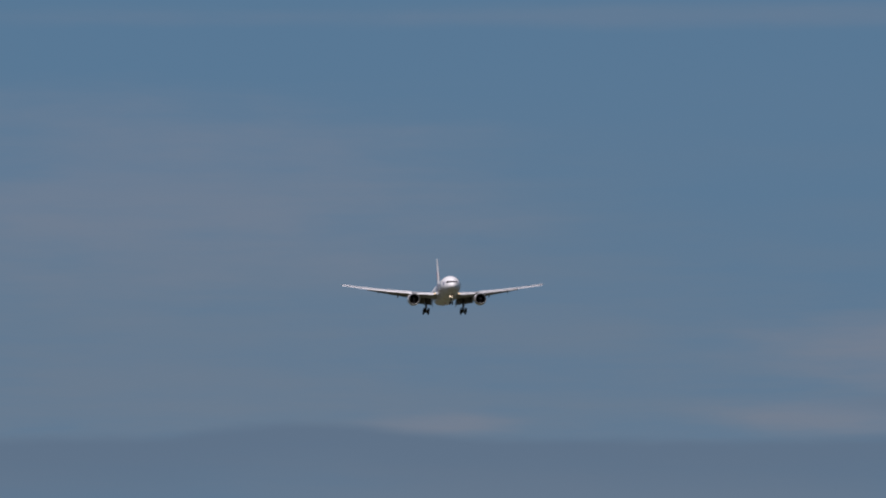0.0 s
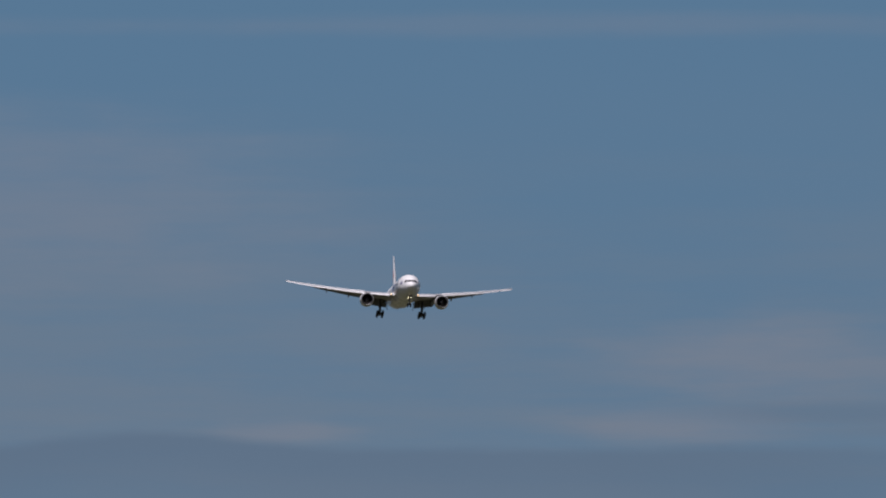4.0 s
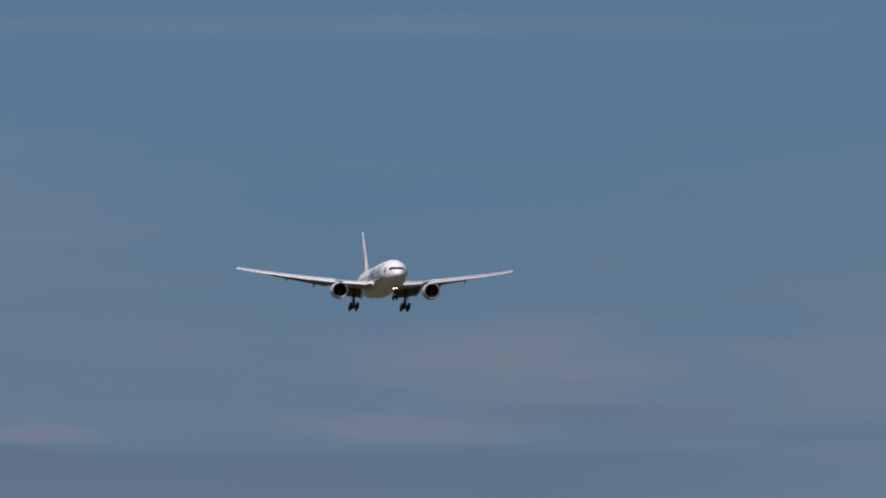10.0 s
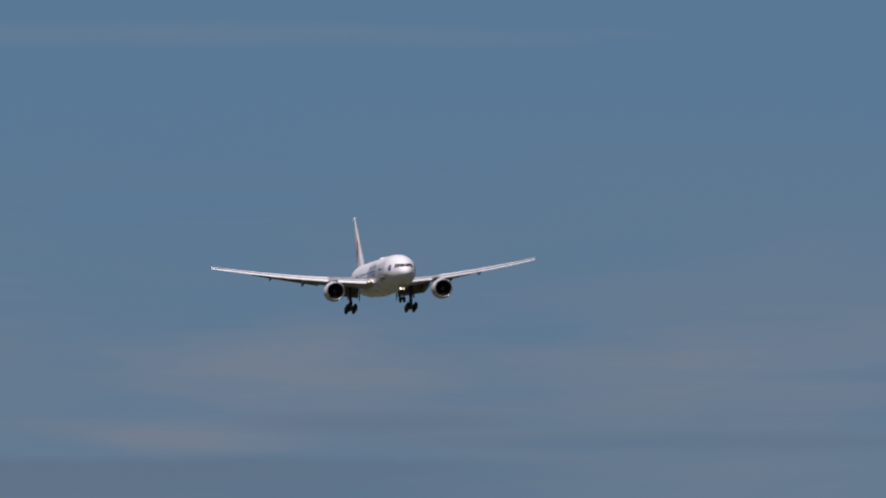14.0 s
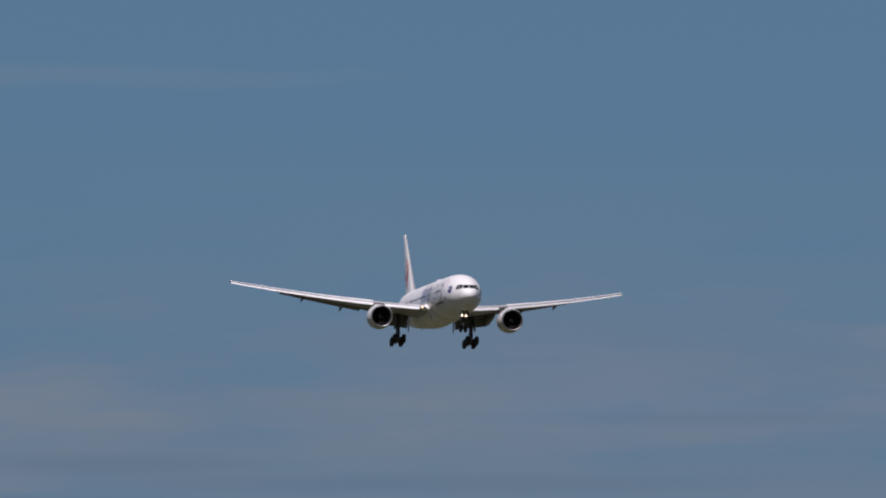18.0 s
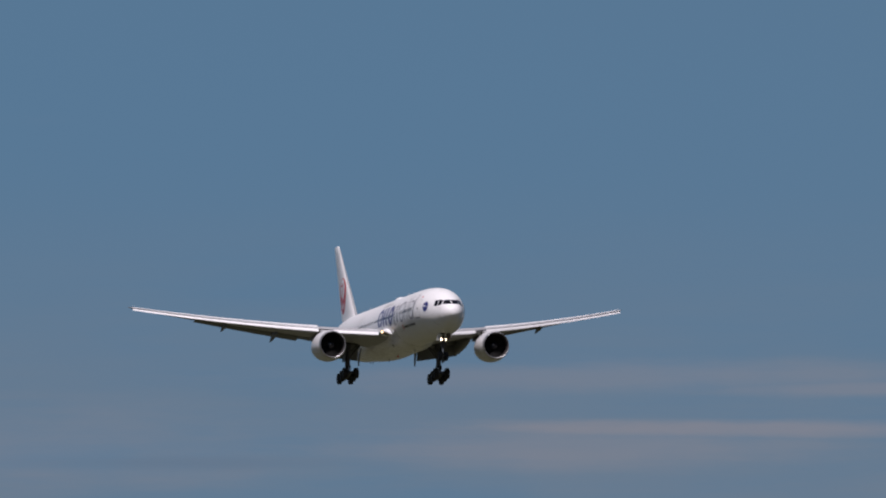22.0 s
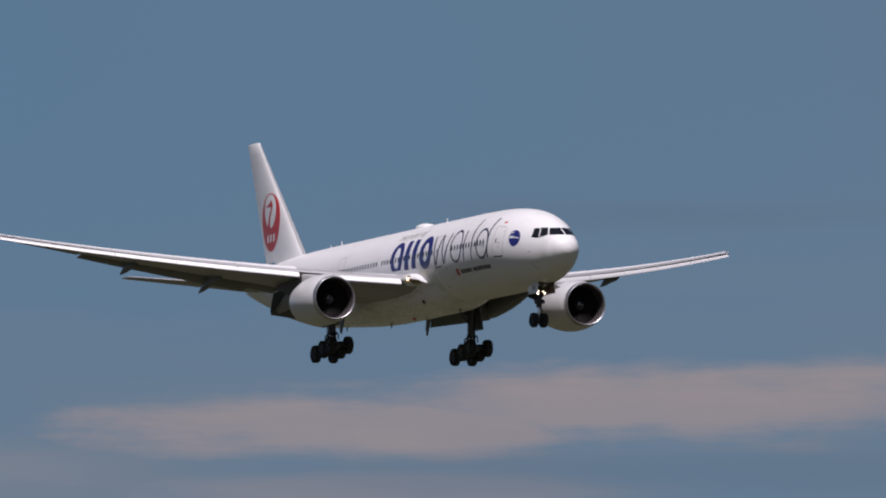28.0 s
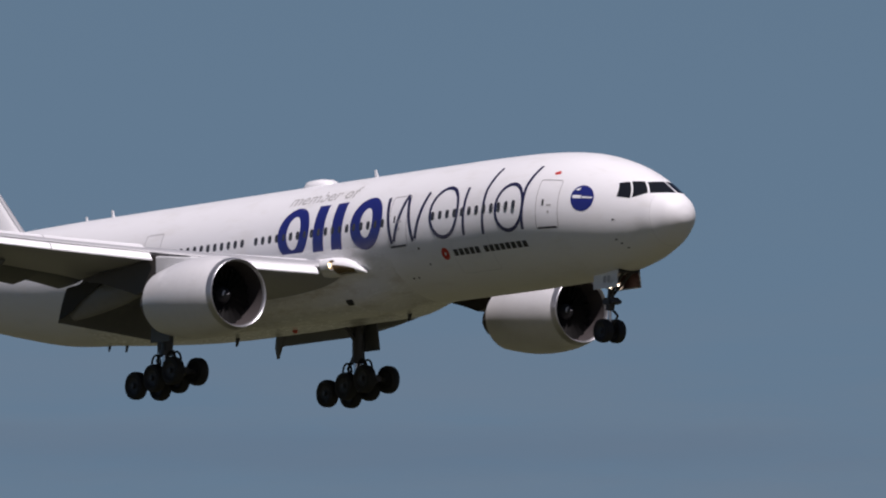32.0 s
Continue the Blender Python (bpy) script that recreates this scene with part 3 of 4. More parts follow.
def build_decals(body):
    """Plain coloured shapes along both sides."""
    for side in (1, -1):
        # bold deep-blue forms
        bold = [hoop(25.0, 0.63, 1.19, 1.27, 0.68, 0.46), stroke([(23.05, -0.6), (23.05, 1.85)], 0.80), stroke([(21.65, -0.6), (21.65, 1.85)], 0.80),
                hoop(19.45, 0.63, 1.19, 1.27, 0.74, 0.56)]
        for b in bold:
            patch(b, 0.010, body, "bold_blue_shape", BLUE, side, "deep blue bold shape on the white side")
        thin = [stroke([(18.05, 1.72), (17.5, -0.55)], 0.20), stroke([(17.35, -0.45), (16.6, 1.75)], 0.20), stroke([(16.5, 1.6), (15.95, -0.55)], 0.20), stroke([(15.8, -0.45), (15.05, 1.72)], 0.20),
                hoop(13.65, 0.62, 1.1, 1.27, 0.17, 0.18), stroke([(12.2, -0.6), (12.15, 1.68)], 0.18),
                stroke([(10.8, -0.66), (10.75, 1.4), (10.45, 2.7)], 0.18), hoop(8.95, 0.48, 1.02, 1.2, 0.17, 0.18),
                stroke([(8.05, -0.65), (7.98, 1.4), (7.65, 2.65)], 0.18)]
        for b in thin:
            patch(b, 0.012, body, "thin_blue_shape", THIN_BLUE, side, "thin slate blue stroke on the white side")
        # round blue badge with a white bar
        disc = patch([((4.50 + 0.62 * math.cos(radians(a)), 0.865 + 0.73 * math.sin(radians(a))), (4.50 + 0.62 * math.cos(radians(-a)), 0.865 + 0.73 * math.sin(radians(-a)))) for a in range(0, 181, 9)],
                     0.012, body, "round_badge", BLUE, side, "round deep blue badge with a pale bar")
        patch([((5.02, 0.80), (5.02, 0.98)), ((4.55, 0.82), (4.55, 1.00))], 0.02, disc, "badge_bar", WHITE_DECAL, side)
        patch([((4.50, 0.85), (4.50, 0.94)), ((3.97, 0.87), (3.97, 0.96))], 0.02, disc, "badge_bar", WHITE_DECAL, side)
        patch([((4.96 - 0.08 * k, 1.24 - 0.01 * k * k + 0.03 * k), (4.90 - 0.08 * k, 1.30 + 0.045 * k)) for k in range(4)], 0.02, disc, "badge_gleam", WHITE_DECAL, side)
        # dark bars of small writing, with a red dot
        for s0, count in ((13.2, 5), (11.0, 8)):
            for i in range(count):
                s = s0 - 0.39 * i
                patch([((s + 0.04, -1.18), (s, -1.50)), ((s - 0.26, -1.18), (s - 0.30, -1.50))], 0.010, body, "writing_bar", BLACK_DECAL, side, "dark bar of small writing below the windows")
        for s0, s1 in ((52.2, 51.2), (50.9, 49.75)):
            patch([((s0, -0.93), (s0, -1.17)), ((s1, -0.93), (s1, -1.17))], 0.010, body, "writing_bar", SLATE, side, "slate bar of small writing near the tail")
        patch([((54.5 + 0.35 * k, 0.9), (54.5 + 0.35 * k, -0.95 + 0.05 * k)) for k in range(14)], 0.006, body, "tailplane_seal_plate", PALE_SEAM, side, "grey seal plate round the tailplane root")
        patch(hoop(13.85, -1.34, 0.27, 0.30, 0.2, 0.22, n=20), 0.010, body, "red_dot", RED, side, "small red round mark")
        # pale grey words above the bold shapes
        cu = bpy.data.curves.new("words", "FONT")
        cu.body, cu.size, cu.shear, cu.resolution_u = "member of", 1.12, 0.12, 3
        ob = bpy.data.objects.new("words", cu)
        scene.collection.objects.link(ob)
        me = bpy.data.meshes.new_from_object(ob.evaluated_get(bpy.context.evaluated_depsgraph_get()))
        bpy.data.objects.remove(ob)
        wide = max(v.co.x for v in me.vertices)
        for v in me.vertices:
            u = v.co.x / wide
            s = 26.15 - 5.2 * u if side > 0 else 20.95 + 5.2 * u
            p = skin(s, math.degrees((2.12 + v.co.y * 0.95) / 3.1), 0.010)
            v.co = (p.x, p.y * side, p.z)
        bm = bmesh.new()
        bm.from_mesh(me)
        left = set(bm.verts)
        while left:
            todo, island = [left.pop()], []
            while todo:
                v = todo.pop()
                island.append(v)
                near = {e.other_vert(v) for e in v.link_edges} & left
                left -= near
                todo += near
            index = {v: k for k, v in enumerate(island)}
            faces = {f for v in island for f in v.link_faces}
            mesh_part("letter", [v.co for v in island], [tuple(index[v] for v in f.verts) for f in faces], GREY_DECAL, body, "pale grey letter of the words member of", smooth=False)
        bm.free()


# ---- wings ----
def leading(y):
    return 21.9 + 0.646 * (y - 3.44)


def trailing(y):
    return 35.7 if y < 10.2 else 35.7 + 0.2925 * (y - 10.2)


def wing_z(y):
    return -1.25 + 0.105 * (y - 3.44) + 0.00200 * (y - 3.44) ** 2


def wing_twist(y):
    return 3.2 - 5.0 * (y / 30.44) - 2.0 * (y / 30.44) ** 4


def foil(x, thick, upper):
    t = 5 * thick * (0.2969 * math.sqrt(max(x, 0)) - 0.1260 * x - 0.3516 * x * x + 0.2843 * x**3 - 0.1036 * x**4)
    return 0.78 * t if upper else -0.78 * t


def section(y, x0, x1, thick, n=14, move=None):
    """A closed slice of the wing at y between two parts of its chord; move shifts chord-space points."""
    xs = [x0 + (x1 - x0) * (0.5 - 0.5 * math.cos(math.pi * i / n)) for i in range(n + 1)]
    pts = [(x, foil(x, thick, True)) for x in reversed(xs)] + [(x, foil(x, thick, False)) for x in (xs[1:] if x0 == 0 else xs)]
    if move:
        pts = [move(*p) for p in pts]
    c, tw = trailing(y) - leading(y), radians(wing_twist(y))
    return [at(leading(y) + c * (x * math.cos(tw) + z * math.sin(tw)), y, wing_z(y) + c * (z * math.cos(tw) - x * math.sin(tw))) for x, z in pts]


def thickness(y):
    return 0.135 - 0.035 * (y / 30.44)


def slat_part(y):
    return (1.16 - 0.018 * max(0.0, y - 10.0)) / (trailing(y) - leading(y))


def mirrored(vf, side):
    return ([(v[0], v[1] * side, v[2]) for v in vf[0]], vf[1])


def turned(x0, z0, angle, dx, dz, scale=1.0):
    """Turn chord-space points about (x0, z0), trailing edge down, then shift."""
    a = radians(angle)
    return lambda x, z: (x0 + dx + scale * ((x - x0) * math.cos(a) + (z - z0) * math.sin(a)), z0 + dz + scale * ((z - z0) * math.cos(a) - (x - x0) * math.sin(a)))


def spread(a, b, n):
    return [a + (b - a) * i / n for i in range(n + 1)]


def build_wing(plane, side):
    rings = [section(y, 0.0, 0.80, thickness(y), 18) for y in spread(1.5, 28.4, 40)]
    wing = mesh_part("wing", *mirrored(loft(rings), side), WING_GREY, plane, "light grey swept wing with slats and flaps out", sharp=35)
    rings = [section(y, 0.0, 1.0, thickness(y), 18) for y in spread(28.4, 30.1, 4)]
    rings.append(section(30.60, 0.0, 1.0, 0.06, 18))
    mesh_part("wing_tip", *mirrored(loft(rings), side), WING_GREY, wing)
    def slat_ring(y, droop, drop):
        """A thin curved shell over the wing's nose, open behind, its lip low."""
        p, thick = slat_part(y), thickness(y) * 1.15
        xs = [p * (0.5 - 0.5 * math.cos(math.pi * i / 12)) for i in range(13)]
        outer = [(x, foil(x, thick, True)) for x in reversed(xs[1:])] + [(p * 0.006, foil(p * 0.006, thick, True)), (p * 0.03, 0.0)]
        inner = [(p * u, foil(p * u, thick, True) * k - 0.02 * p) for u, k in ((0.08, 0.05), (0.13, 0.25), (0.22, 0.48), (0.4, 0.68), (0.7, 0.86), (0.98, 0.97))]
        move = turned(p * 0.9, 0.0, droop, -0.28 * p, drop * p)
        c, tw = trailing(y) - leading(y), radians(wing_twist(y))
        return [at(leading(y) + c * (x * math.cos(tw) + z * math.sin(tw)), y, wing_z(y) + c * (z * math.cos(tw) - x * math.sin(tw))) for x, z in (move(*q) for q in outer + inner)]

    for y0, y1, droop, drop in ((3.95, 8.75, -16, -0.13), (10.35, 14.2, -26, -0.01), (14.24, 18.1, -26, -0.01), (18.14, 22.0, -26, -0.01), (22.04, 25.9, -26, -0.01), (25.94, 30.42, -26, -0.01)):
        mesh_part("slat", *mirrored(loft([slat_ring(y, droop, drop) for y in spread(y0, y1, 12)]), side), SLAT_METAL, wing, "bright metal leading-edge slat, drooped")
    # flaps, flaperon and aileron
    def flap(name, y0, y1, x0, angle, dx, dz, chord, label):
        rings = []
        for y in spread(y0, y1, 4):
            pts = []
            xs = [0.5 - 0.5 * math.cos(math.pi * i / 10) for i in range(11)]
            base = [(x, foil(x, 0.13, True)) for x in reversed(xs)] + [(x, foil(x, 0.13, False)) for x in xs[1:]]
            a = radians(angle)
            c, tw = trailing(y) - leading(y), radians(wing_twist(y))
            for x, z in base:
                X = x0 + dx + chord * (x * math.cos(a) + z * math.sin(a))
                Z = foil(x0, thickness(y), False) * 0.3 + dz + chord * (z * math.cos(a) - x * math.sin(a))
                pts.append(at(leading(y) + c * (X * math.cos(tw) + Z * math.sin(tw)), y, wing_z(y) + c * (Z * math.cos(tw) - X * math.sin(tw))))
            rings.append(pts)
        return mesh_part(name, *mirrored(loft(rings), side), SHADED_GREY, wing, label)
    def set_flap(name, ends, thick, label):
        """A flap between two ends of (y, leading station, height, trailing station, height)."""
        rings = []
        for u in spread(0, 1, 4):
            y, s0, z0, s1, z1 = (ends[0][i] + (ends[1][i] - ends[0][i]) * u for i in range(5))
            way = Vector((s1 - s0, z1 - z0))
            across = Vector((-way.y, way.x))
            xs = [0.5 - 0.5 * math.cos(math.pi * i / 10) for i in range(11)]
            base = [(x, foil(x, thick, True)) for x in reversed(xs)] + [(x, foil(x, thick, False)) for x in xs[1:]]
            rings.append([at(s0 + way.x * x + across.x * z, y, z0 + way.y * x + across.y * z) for x, z in base])
        return mesh_part(name, *mirrored(loft(rings), side), SHADED_GREY, wing, label)

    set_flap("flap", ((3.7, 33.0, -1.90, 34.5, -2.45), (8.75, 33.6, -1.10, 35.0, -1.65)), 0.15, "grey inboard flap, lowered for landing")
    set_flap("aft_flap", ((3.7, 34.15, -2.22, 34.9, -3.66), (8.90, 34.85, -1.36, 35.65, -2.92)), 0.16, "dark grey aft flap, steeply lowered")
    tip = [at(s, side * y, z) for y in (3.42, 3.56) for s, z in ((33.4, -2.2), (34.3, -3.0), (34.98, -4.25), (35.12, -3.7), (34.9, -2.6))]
    mesh_part("flap_end_fairing", tip, [(0, 1, 2, 3, 4), (9, 8, 7, 6, 5)] + [(k, (k + 1) % 5, 5 + (k + 1) % 5, 5 + k) for k in range(5)], SHADED_GREY, wing, "dark pointed fairing at the flap's inner end", smooth=False)
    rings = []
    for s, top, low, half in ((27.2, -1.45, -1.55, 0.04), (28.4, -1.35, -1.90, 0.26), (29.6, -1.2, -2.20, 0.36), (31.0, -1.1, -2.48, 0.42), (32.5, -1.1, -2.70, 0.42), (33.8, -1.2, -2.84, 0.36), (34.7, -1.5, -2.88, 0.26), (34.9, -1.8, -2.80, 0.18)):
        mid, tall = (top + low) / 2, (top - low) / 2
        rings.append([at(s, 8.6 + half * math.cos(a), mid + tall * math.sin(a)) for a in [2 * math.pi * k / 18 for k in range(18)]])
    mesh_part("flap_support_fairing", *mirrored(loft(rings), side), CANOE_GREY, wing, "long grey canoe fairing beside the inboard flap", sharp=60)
    # added thin black plate, shaped as the shadowed gap beside the canoe
    arch = [(34.6, -1.36), (33.4, -1.28), (32.1, -1.25), (32.0, -1.41), (32.7, -1.72), (33.5, -2.06), (34.4, -2.55), (35.1, -2.78), (35.3, -2.74), (35.0, -2.05)]
    n = len(arch)
    mesh_part("flap_end_shadow", [at(s, side * y, z) for y in (9.04, 9.09) for s, z in arch], [tuple(range(n)), tuple(range(2 * n - 1, n - 1, -1))] + [(k, (k + 1) % n, n + (k + 1) % n, n + k) for k in range(n)], SHADE_BLACK, wing, "thin black plate drawn as the shadow at the flap's outer end", smooth=False)
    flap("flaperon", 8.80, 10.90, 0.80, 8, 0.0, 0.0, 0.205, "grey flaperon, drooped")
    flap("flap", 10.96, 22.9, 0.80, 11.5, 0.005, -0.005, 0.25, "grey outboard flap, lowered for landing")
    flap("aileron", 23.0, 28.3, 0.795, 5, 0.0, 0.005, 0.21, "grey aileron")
    # flap track fairings
    for y, tilt in ((13.85, 8), (19.6, 7)):
        c = trailing(y) - leading(y)
        size = 0.36 + 0.010 * (22 - y)
        long = min(0.62 * c, 5.2)
        prof = []
        for i in range(15):
            u = i / 14
            prof.append((u, max(0.004, size * (math.sin(math.pi * min(1, u * 1.0) ** 0.75)) ** 0.8)))
        rings = []
        for u, r in prof:
            s = leading(y) + 0.52 * c + u * long
            tw = radians(wing_twist(y))
            sag = (max(0, u - 0.45) * long) * math.tan(radians(tilt + 8))
            zc = wing_z(y) - (0.52 * c + u * long * 0.6) * math.sin(tw) - 0.055 * c * 0.9 - sag
            rings.append([at(s, y + 0.55 * r * math.cos(a), zc + r * math.sin(a)) for a in [2 * math.pi * k / 14 for k in range(14)]])
        mesh_part("flap_track_fairing", *mirrored(loft(rings), side), SHADED_GREY, wing, "pointed grey flap track fairing", sharp=60)
    # landing lamp in the root of the leading edge
    mesh_part("landing_lamp", *spun([(-0.16, 0.115), (-0.13, 0.10), (-0.12, 0.0)], at(21.40, side * 3.60, -1.20), "x", 18), ROOT_LAMP, wing, "glowing landing lamp in the wing root")
    mesh_part("lamp_dish", *spun([(0.03, 0.225), (-0.10, 0.19), (-0.17, 0.11), (-0.18, 0.0)], at(21.40, side * 3.60, -1.20), "x", 18), BRONZE, wing, "brown bronze lamp dish")
    mesh_part("lamp_surround", *spun([(-0.6, 0.27), (-0.05, 0.25), (0.04, 0.235), (0.03, 0.222)], at(21.40, side * 3.60, -1.20), "x", 18), FAIRING_PAINT, wing)
    return wing


def build_engine(plane, side):
    s0, y0, z0 = 19.97, 10.03 * side, -2.86
    c = at(s0, y0, z0)
    # outline: distance aft of the lip, radius
    outer = [(0.32, 1.652), (0.5, 1.70), (1.0, 1.79), (1.8, 1.86), (2.6, 1.87), (3.4, 1.82), (4.2, 1.71), (5.0, 1.56), (5.45, 1.46)]
    body = mesh_part("engine", *spun([(-d, r) for d, r in outer] + [(-5.45, 1.42), (-4.6, 1.40), (-4.0, 0.95)], c, "x", 56), COWL, plane, "large white turbofan nacelle under the wing", sharp=50)
    mesh_part("inlet_lip", *spun([(-0.32, 1.654), (-0.24, 1.630), (-0.16, 1.605), (-0.07, 1.59), (-0.02, 1.57), (0.0, 1.545), (-0.02, 1.515), (-0.07, 1.485), (-0.15, 1.46)], c, "x", 56), LIP_METAL, body, "polished metal inlet lip", sharp=60)
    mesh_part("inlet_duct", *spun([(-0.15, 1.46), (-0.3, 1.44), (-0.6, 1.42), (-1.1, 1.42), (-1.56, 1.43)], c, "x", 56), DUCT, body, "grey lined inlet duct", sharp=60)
    mesh_part("fan_backing", *spun([(-1.55, 1.42), (-1.56, 0.0)], c, "x", 40), SHADE_BLACK, body)
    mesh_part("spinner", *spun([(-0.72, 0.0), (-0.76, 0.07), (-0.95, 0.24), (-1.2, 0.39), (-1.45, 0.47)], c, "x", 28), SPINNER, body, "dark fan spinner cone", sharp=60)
    mark = [at(s0 + 0.86 + 0.02, y0 + 0.19 * math.cos(a), z0 + 0.19 * math.sin(a)) for a in (2.0, 2.6, 3.3)]
    mesh_part("spinner_mark", mark + [at(s0 + 0.93, y0 + 0.255 * math.cos(a), z0 + 0.255 * math.sin(a)) for a in (2.1, 2.7, 3.4)], [(0, 1, 4, 3), (1, 2, 5, 4)], WHITE_DECAL, body)
    first = None
    for i in range(22):
        if first is None:
            verts = []
            for r in (0.40, 0.75, 1.1, 1.385):
                u = (r - 0.4) / 0.985
                pitch = radians(28 + 32 * u)
                half = 0.20 + 0.12 * u
                for w in (-1, 0, 1):
                    verts.append((math.cos(pitch) * half * -w + 0.02 * (w == 0), math.sin(pitch) * half * w, r))
            faces = [(3 * a + b, 3 * a + b + 1, 3 * a + b + 4, 3 * a + b + 3) for a in range(3) for b in range(2)]
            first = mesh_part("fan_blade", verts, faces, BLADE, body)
            first.location = at(s0 + 1.25, y0, z0)
        else:
            share(first, body, at(s0 + 1.25, y0, z0), Matrix.Rotation(2 * math.pi * i / 22, 4, "X"))
    mesh_part("core_nozzle", *spun([(-4.0, 0.95), (-5.6, 0.92), (-6.6, 0.74), (-6.6, 0.70), (-5.9, 0.62)], c, "x", 36), HOT_METAL, body, "brown heat-stained core nozzle")
    mesh_part("exhaust_plug", *spun([(-5.9, 0.45), (-6.7, 0.36), (-7.5, 0.06), (-7.55, 0.0)], c, "x", 28), HOT_METAL, body)
    # pylon
    rings = []
    for s, lo, hi, w in ((22.4, -1.15, -1.02, 0.04), (23.5, -1.2, -0.92, 0.13), (25.0, -1.4, -0.76, 0.20), (26.0, -1.95, -0.66, 0.22), (27.4, -2.35, -0.85, 0.32), (28.6, -2.0, -0.95, 0.30), (30.4, -1.55, -1.05, 0.22), (32.0, -1.35, -1.2, 0.05)):
        rings.append([at(s, y0 + w * k, z) for k, z in ((-1, lo), (-1, hi - 0.05), (-0.6, hi), (0.6, hi), (1, hi - 0.05), (1, lo))])
    mesh_part("pylon", *loft(rings[:4]), COWL, body, "grey-white engine pylon", sharp=40)
    mesh_part("heat_shield", *loft(rings[3:]), HOT_METAL, body, "dark heat shield under the pylon", sharp=40)
    # strake on the inboard side of the cowl
    yi = y0 - side * 1.28
    mesh_part("strake", [at(21.6, yi, -1.52), at(23.1, yi - side * 0.02, -1.48), at(23.1, yi - side * 0.32, -1.12), at(22.5, yi - side * 0.22, -1.22),
                         at(21.6, yi, -1.56), at(23.1, yi, -1.52), at(23.1, yi - side * 0.30, -1.16), at(22.5, yi - side * 0.20, -1.26)],
              [(0, 1, 2, 3), (4, 5, 6, 7), (0, 1, 5, 4), (1, 2, 6, 5), (2, 3, 7, 6), (3, 0, 4, 7)], COWL, body, smooth=False)
    for k in (0, 1):
        d = 1.35 if k == 0 else 3.75
        r = 1.845 if k == 0 else 1.80
        mesh_part("cowl_seam", *spun([(-d, r), (-d - 0.018, r)], c, "x", 56), PALE_SEAM, body)
    return body


def pieces(name, shapes, mat, parent):
    for shape in shapes:
        mesh_part(name, *shape, mat, parent)


def wheel(parent, c, r, w):
    t = mesh_part("tyre", *spun([(-w * 0.36, r * 0.55), (-w * 0.46, r * 0.68), (-w * 0.5, r * 0.82), (-w * 0.42, r * 0.95), (-w * 0.22, r), (w * 0.22, r), (w * 0.42, r * 0.95), (w * 0.5, r * 0.82), (w * 0.46, r * 0.68), (w * 0.36, r * 0.55)], c, "y", 32), TYRE, parent, "black aircraft tyre")
    mesh_part("rim", *spun([(-w * 0.44, 0.0), (-w * 0.44, r * 0.16), (-w * 0.30, r * 0.2), (-w * 0.28, r * 0.44), (-w * 0.38, r * 0.56), (w * 0.38, r * 0.56), (w * 0.28, r * 0.44), (w * 0.30, r * 0.2), (w * 0.44, r * 0.16), (w * 0.44, 0.0)], c, "y", 20), RIM, parent)
    return t


